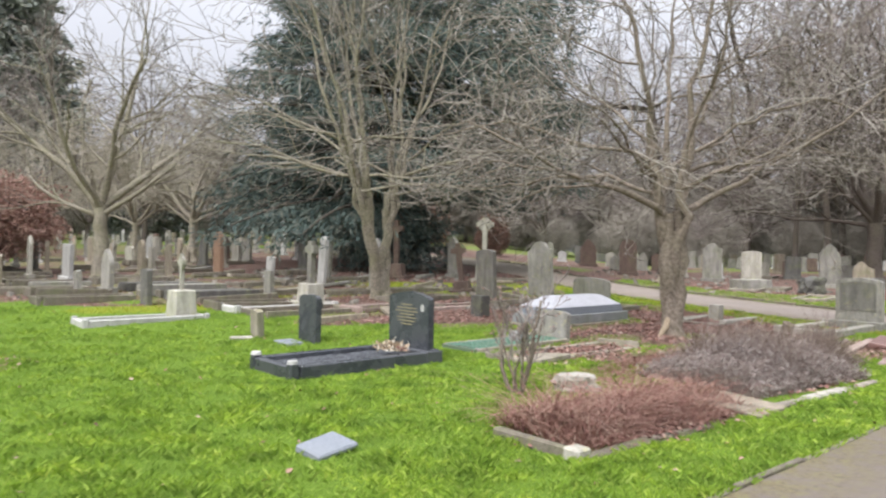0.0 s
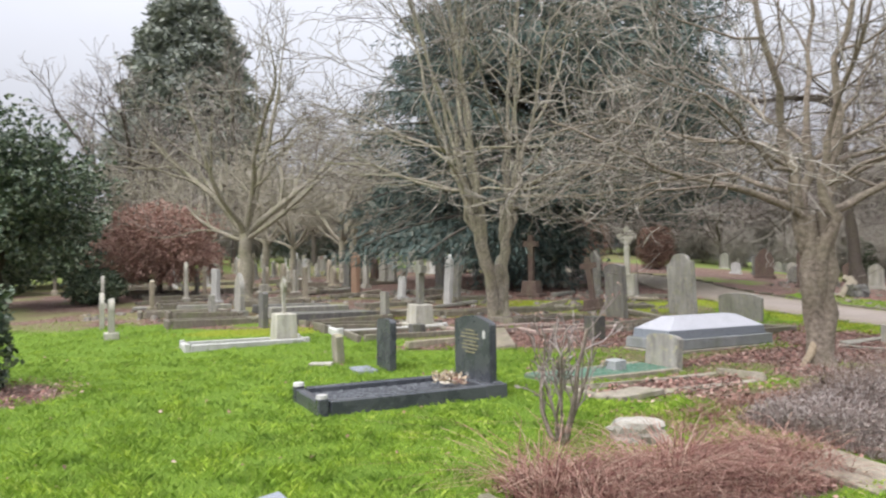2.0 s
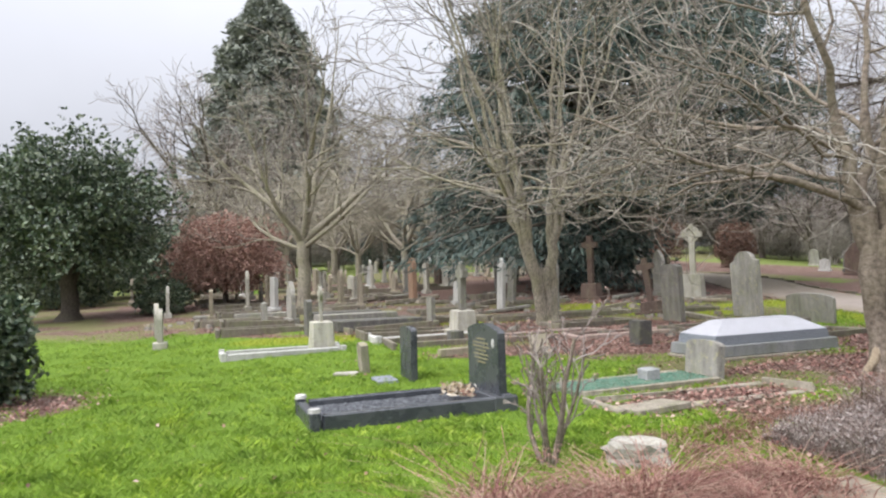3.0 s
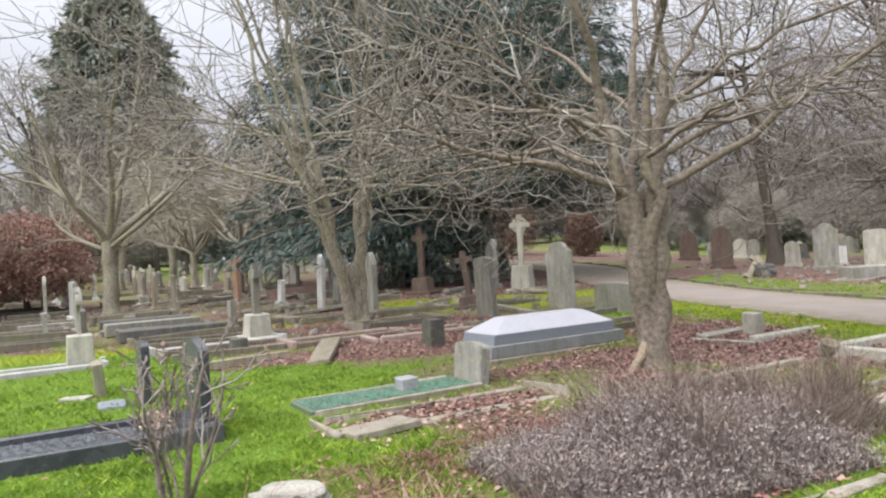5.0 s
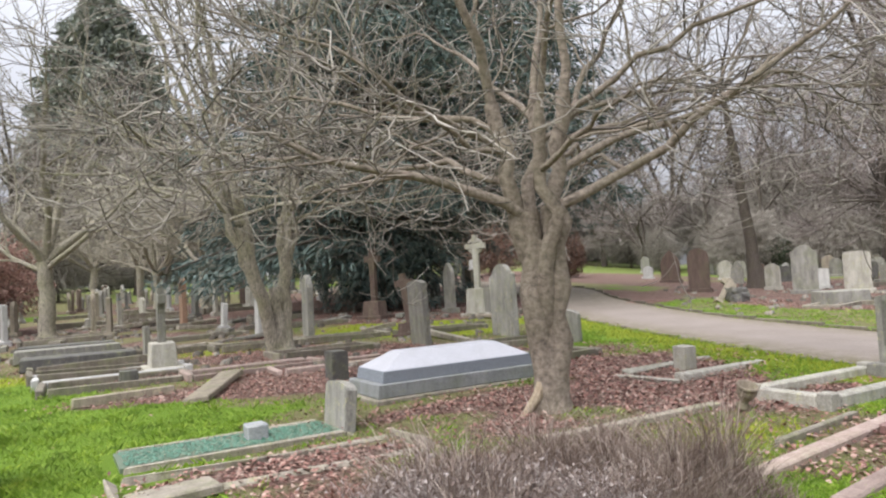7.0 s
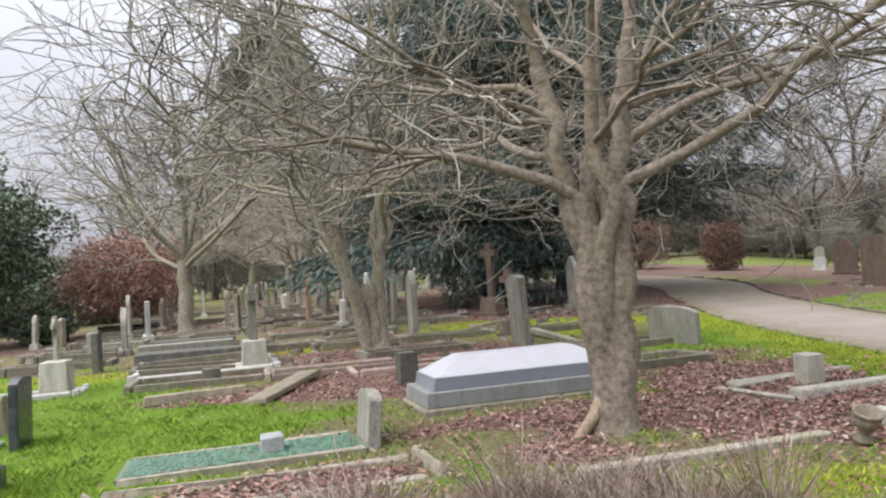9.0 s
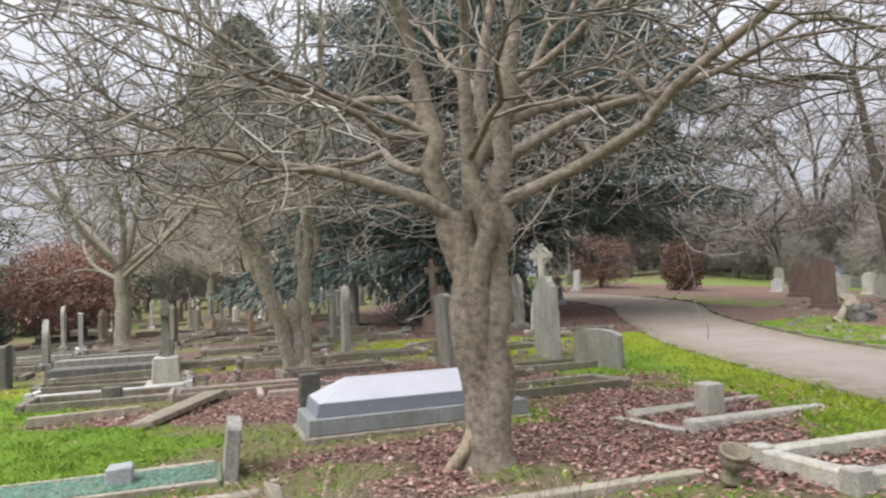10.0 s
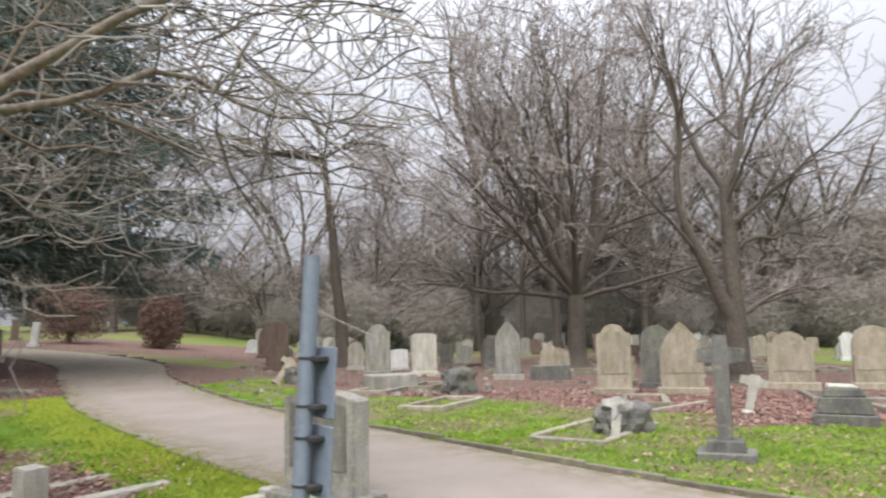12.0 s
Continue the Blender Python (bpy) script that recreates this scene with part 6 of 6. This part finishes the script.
def bare_thickets():
    """Brown-grey thickets of bare undergrowth and young trees below the far belt."""
    rng = random.Random(37)
    # the thicket's twig colour includes painted distance haze
    first = leafy("bare_thicket", 36.0, 70.0, 5.5, 4.0, 4.2, 4.4, 2300, 1.5, 0.02, "twigFar", "brown leafless thicket closing the far view", 57, (0.12, 1.2), "bush", 5, 0.4, 0.15, 0.3, group="far thickets")
    for i in range(26):
        az = radians(-44 + 92 * (i + rng.uniform(-0.4, 0.4)) / 26)
        dist = rng.uniform(58, 78)
        x, y = 4 + dist * math.sin(az), 5 + dist * math.cos(az)
        s = rng.uniform(0.7, 1.25) * (1.0 if az > -0.15 else 0.8)
        copy_thing(first, pose(x, y, gz(x, y), 0, 0, rng.uniform(0, 360)) @ Matrix.Diagonal((s, s, s * rng.uniform(0.8, 1.2), 1)))


    for i in range(16):
        az, dist = radians(2 + 44 * (i + rng.uniform(-0.4, 0.4)) / 16), rng.uniform(50, 60)
        x, y = 4 + dist * math.sin(az), 5 + dist * math.cos(az)
        s = rng.uniform(0.35, 0.55)
        copy_thing(first, pose(x, y, gz(x, y), 0, 0, rng.uniform(0, 360)) @ Matrix.Scale(s, 4))


bare_thickets()

# ---- plants in the bed and on the lawn ----
def rose_bush(x, y):
    t = thing("rose_bush", x, y, 0, "bare rose bush with mossy stems in the lawn", "bush")
    rng = random.Random(3)
    fine = []
    for a, out, length, r in ((3.2, 0.5, 0.95, 0.023), (0.1, 0.12, 1.0, 0.029), (0.4, 0.3, 0.9, 0.019), (5.4, 0.35, 0.85, 0.017), (2.5, 0.22, 0.9, 0.015), (1.5, 0.3, 0.85, 0.015)):
        wood = []
        grow(wood, fine, Vector((0.03 * math.cos(a), 0.03 * math.sin(a), -0.03)), Vector((out * math.cos(a), out * 0.7 * math.sin(a), 1.0)), length, r, 1, rng, (0, 5, 3, 1), 0.06, 0.14, 30, 0.0048, 0.5)
        tubes("stem", wood, "barkNear", t)
    tubes("twig_crown", fine, "twigBrown", t)["kind"] = "stuff"
    tips = np.array([tuple(l[0][-1]) for l in fine if l[0][-1].z > 0.4])[:70]
    sprays("buds", tips, np.tile(np.array([[0, 0, 1.0]]), (len(tips), 1)), 0.03, 2, 0.008, "copper", t, 6)["kind"] = "stuff"


rose_bush(0.93, 8.85)


def stem_bed(name, a, b, wide, count, height, material, label, seed, lean=0.7, back=0.0, curve=0.3, r=0.0028):
    """A mat of thin arching stems along a strip of the bed."""
    rng = np.random.default_rng(seed)
    a, b = np.array(a), np.array(b)
    ax = b - a
    nrm = np.array([-ax[1], ax[0]]) / np.linalg.norm(ax)
    s, w = rng.random(count), rng.random(count)
    p = a + s[:, None] * ax + nrm * ((w - back) * wide)[:, None]
    bulge = np.clip(np.sin(np.pi * np.clip(w, 0.02, 0.98)) ** 0.5, 0.3, 1) * np.array([0.7 + 0.7 * noise.noise((q[0] * 1.6, q[1] * 1.6, seed)) + 0.75 * noise.noise((q[0] * 4.5, q[1] * 4.5, seed)) for q in p])
    hgt = height * bulge * rng.uniform(0.55, 1.12, count)
    az = rng.uniform(0, 6.2832, count)
    out = lean * rng.random(count) * hgt
    n = count
    k = 4
    pts = np.zeros((n, k, 3))
    for j in range(k):
        f = j / (k - 1)
        pts[:, j, 0] = p[:, 0] + np.cos(az) * out * f ** 1.3 + rng.normal(0, 0.012, n)
        pts[:, j, 1] = p[:, 1] + np.sin(az) * out * f ** 1.3 + rng.normal(0, 0.012, n)
        pts[:, j, 2] = hgt * (f - curve * f * f) / (1 - curve * 0.6)
    rad = r * np.array([1.3, 1.0, 0.8, 0.45])
    off = np.array([[1, 0, 0], [-0.5, 0.87, 0], [-0.5, -0.87, 0]])
    v = pts[:, :, None, :] + rad[None, :, None, None] * off[None, None, :, :]
    base = (np.arange(n) * k * 3)[:, None, None]
    f = []
    for j in range(k - 1):
        for i in range(3):
            i2 = (i + 1) % 3
            f.append([j * 3 + i, j * 3 + i2, (j + 1) * 3 + i2, (j + 1) * 3 + i])
    faces = (np.array(f)[None] + base).reshape(-1, 4)
    ob = array_mesh(name, v.reshape(-1, 3), faces, material)
    return tagged(ob, label, "plants", "", "stuff"), pts[:, -1, :]


stem_bed("bramble_stems", (1.40, 6.86), (3.05, 8.42), 1.0, 4600, 0.5, "bramble", "tangled red-brown dead stems filling the bed", 1, 2.3, 0.0, 0.62, 0.0034)
heath, tips = stem_bed("heather_stems", (3.25, 8.95), (4.95, 10.3), 1.45, 14000, 0.5, "heather", "faded grey-brown heather filling the bed", 2, 0.9, 0.0, 0.35, 0.0021)
heads = sprays("heather_heads", tips, np.tile(np.array([[0, 0, 1.0]]), (len(tips), 1)), 0.035, 3, 0.004, "heather", heath, 4)
twiggy, tips2 = stem_bed("dry_shrub_stems", (4.0, 9.75), (5.45, 11.35), 1.6, 10000, 0.7, "dryshrub", "dry brown twiggy shrub beside the heather", 3, 0.9, 0.0, 0.4, 0.0025)
stem_bed("dead_grass", (1.9, 9.2), (3.3, 10.9), 0.9, 1800, 0.2, "bramble", "dead grass and weeds behind the bed", 6, 1.6, 0.0, 0.6)


def blades(name, places, height, width, material, label, seed, spread=0.5, lumpy=0.0):
    """Separate grass blades, two triangles each, at the given places."""
    rng = np.random.default_rng(seed)
    n = len(places)
    az = rng.uniform(0, 6.2832, n)
    h = height * rng.uniform(0.45, 1.25, n)
    if lumpy:
        h *= np.array([max(0.45, 1.0 + lumpy * (noise.noise((q[0] * 2.4, q[1] * 2.4, 8.0)) + 0.6 * noise.noise((q[0] * 5.5, q[1] * 5.5, 4.0)))) for q in places])
    w = width * rng.uniform(0.6, 1.3, n)
    az2 = rng.uniform(0, 6.2832, n)
    lean = spread * rng.random(n) * h
    sx, sy = np.cos(az) * w / 2, np.sin(az) * w / 2
    v = np.zeros((n, 4, 3))
    v[:, 0] = places + np.stack([-sx, -sy, np.full(n, -0.012)], 1)
    v[:, 1] = places + np.stack([sx, sy, np.full(n, -0.012)], 1)
    v[:, 2] = places + np.stack([sx * 0.8 + np.cos(az2) * lean * 0.35, sy * 0.8 + np.sin(az2) * lean * 0.35, h * 0.6], 1)
    v[:, 3] = places + np.stack([np.cos(az2) * lean, np.sin(az2) * lean, h], 1)
    f = (np.array([[0, 1, 2], [0, 2, 3]])[None] + 4 * np.arange(n)[:, None, None]).reshape(-1, 3)
    ob = array_mesh(name, v.reshape(-1, 3), f, material)
    return tagged(ob, label, "grass", "", "stuff")


SOLID = [(-0.42, 6.66, 0.2, 0.15), (-1.1, 10.28, 1.1, 0.53), (2.03, 15.42, 1.05, 0.45), (0.8, 12.6, 1.1, 0.5), (1.7, 11.9, 1.25, 0.4), (6.6, 15.1, 1.1, 0.5), (-5.8, 14.2, 1.15, 0.44), (-4.0, 16.5, 1.2, 0.5), (2.75, 8.73, 2.4, 0.48)]


def free(x, y):
    for cx, cy, hl, hw in SOLID:
        dx, dy = x - cx, y - cy
        if abs(dx * U.x + dy * U.y) < hl and abs(dx * V.x + dy * V.y) < hw:
            return False
    return True


def scatter():
    """Grass where the cover is lawn, yellow grass on moss, leaves on litter."""
    rng = random.Random(99)
    grass, moss, leaf = [], [], []

    def field(x0, x1, y0, y1):
        cell = 0.3
        nx, ny = int((x1 - x0) / cell), int((y1 - y0) / cell)
        for i in range(nx):
            for j in range(ny):
                cx, cy = x0 + (i + 0.5) * cell, y0 + (j + 0.5) * cell
                if on_path(cx, cy, -0.1):
                    continue
                away = abs((Vector((cx, cy)) - A0).dot(VA))
                if cx > 5 and cy > 12:
                    away = 3.0 + 0.5 * abs(cy - 13)
                density, leaf_density = 3800 / (1 + (away / 5.0) ** 2), 800 / (1 + (away / 7.0) ** 2)
                li, du, mo = cover(cx, cy)
                lawn = max(0.0, 1 - 1.3 * li - 0.75 * du)
                tuft = 0.4 + 1.1 * max(0, noise.noise((cx * 1.4, cy * 1.4, 5.0)) + 0.35)
                g = gz(cx, cy)
                for k, (dest, want) in enumerate(((grass, density * lawn * (1 - 0.92 * mo) * tuft), (moss, density * 0.5 * mo), (leaf, leaf_density * (li * 1.0 + 0.12 * du + (0.006 if cx < 8 else 0.05))))):
                    m = want * cell * cell
                    m = int(m) + (rng.random() < m - int(m))
                    for _ in range(m):
                        x, y = cx + rng.uniform(-0.5, 0.5) * cell, cy + rng.uniform(-0.5, 0.5) * cell
                        if (k == 2 or free(x, y)) and not on_path(x, y, 0.0 if k < 2 else -0.1):
                            dest.append((x, y, g))

    field(-14.0, 8.4, 0.0, 20.0)
    field(8.4, 13.0, 3.0, 12.0)
    field(8.4, 17.0, 12.0, 26.0)
    field(-5.0, 8.4, 20.0, 30.0)
    return np.array(grass), np.array(moss), np.array(leaf)


GRASS, MOSS, LEAF = scatter()
blades("lawn_grass", GRASS, 0.044, 0.0045, "grass", "bright green unmown winter grass", 1, 1.5, 0.9)
blades("verge_grass", MOSS, 0.04, 0.012, "mossgrass", "yellow-green mossy grass along the path", 2, 1.0)


def fallen_leaves():
    rng = np.random.default_rng(6)
    n = len(LEAF)
    az = rng.uniform(0, 6.2832, n)
    s = rng.uniform(0.014, 0.031, n)
    u = np.stack([np.cos(az), np.sin(az), rng.normal(0, 0.3, n)], 1) * s[:, None]
    w = np.stack([-np.sin(az), np.cos(az), rng.normal(0, 0.35, n)], 1) * s[:, None] * 0.6
    c = LEAF + np.stack([np.zeros(n), np.zeros(n), rng.uniform(0.012, 0.04, n)], 1)
    lift = np.zeros((n, 3))
    lift[:, 2] = s * 0.25
    v = np.stack([c - u, c + w + lift, c + u, c - w + lift], 1)
    f = (np.array([[0, 1, 2], [0, 2, 3]])[None] + 4 * np.arange(n)[:, None, None]).reshape(-1, 3)
    ob = array_mesh("fallen_leaves", v.reshape(-1, 3), f, "leaves")
    tagged(ob, "red-brown fallen leaves scattered over the ground", "leaves", "", "stuff")


fallen_leaves()


def rubble():
    """Loose broken stones among the old graves."""
    rng = np.random.default_rng(16)
    c = np.concatenate([np.stack([rng.uniform(-14, 1.5, 420), rng.uniform(17, 28, 420)], 1), np.stack([rng.uniform(5, 20, 260), rng.uniform(24, 40, 260)], 1)])
    base = np.array([[1, 0, -0.5], [-0.4, 0.8, -0.5], [-0.6, -0.8, -0.5], [0.7, 0.1, 0.6], [-0.3, 0.55, 0.65], [-0.45, -0.5, 0.5]])
    tri = np.array([[3, 4, 5], [0, 1, 4], [0, 4, 3], [1, 2, 5], [1, 5, 4], [2, 0, 3], [2, 3, 5]])
    v, f = [], []
    c = [q for q in c if not on_path(q[0], q[1], 0.5)]
    for i, (x, y) in enumerate(c):
        a, s = rng.uniform(0, 6.28), rng.uniform(0.05, 0.17)
        r = np.array([[math.cos(a), -math.sin(a), 0], [math.sin(a), math.cos(a), 0], [0, 0, 0.7]])
        v.append((base + rng.normal(0, 0.12, base.shape)) @ r.T * s + np.array([x, y, gz(x, y) + 0.02]))
        f.append(tri + 6 * i)
    ob = array_mesh("loose_stones", np.concatenate(v), np.concatenate(f), "rubble")
    tagged(ob, "broken stone fragments among the old graves", "stones", "", "stuff")


rubble()
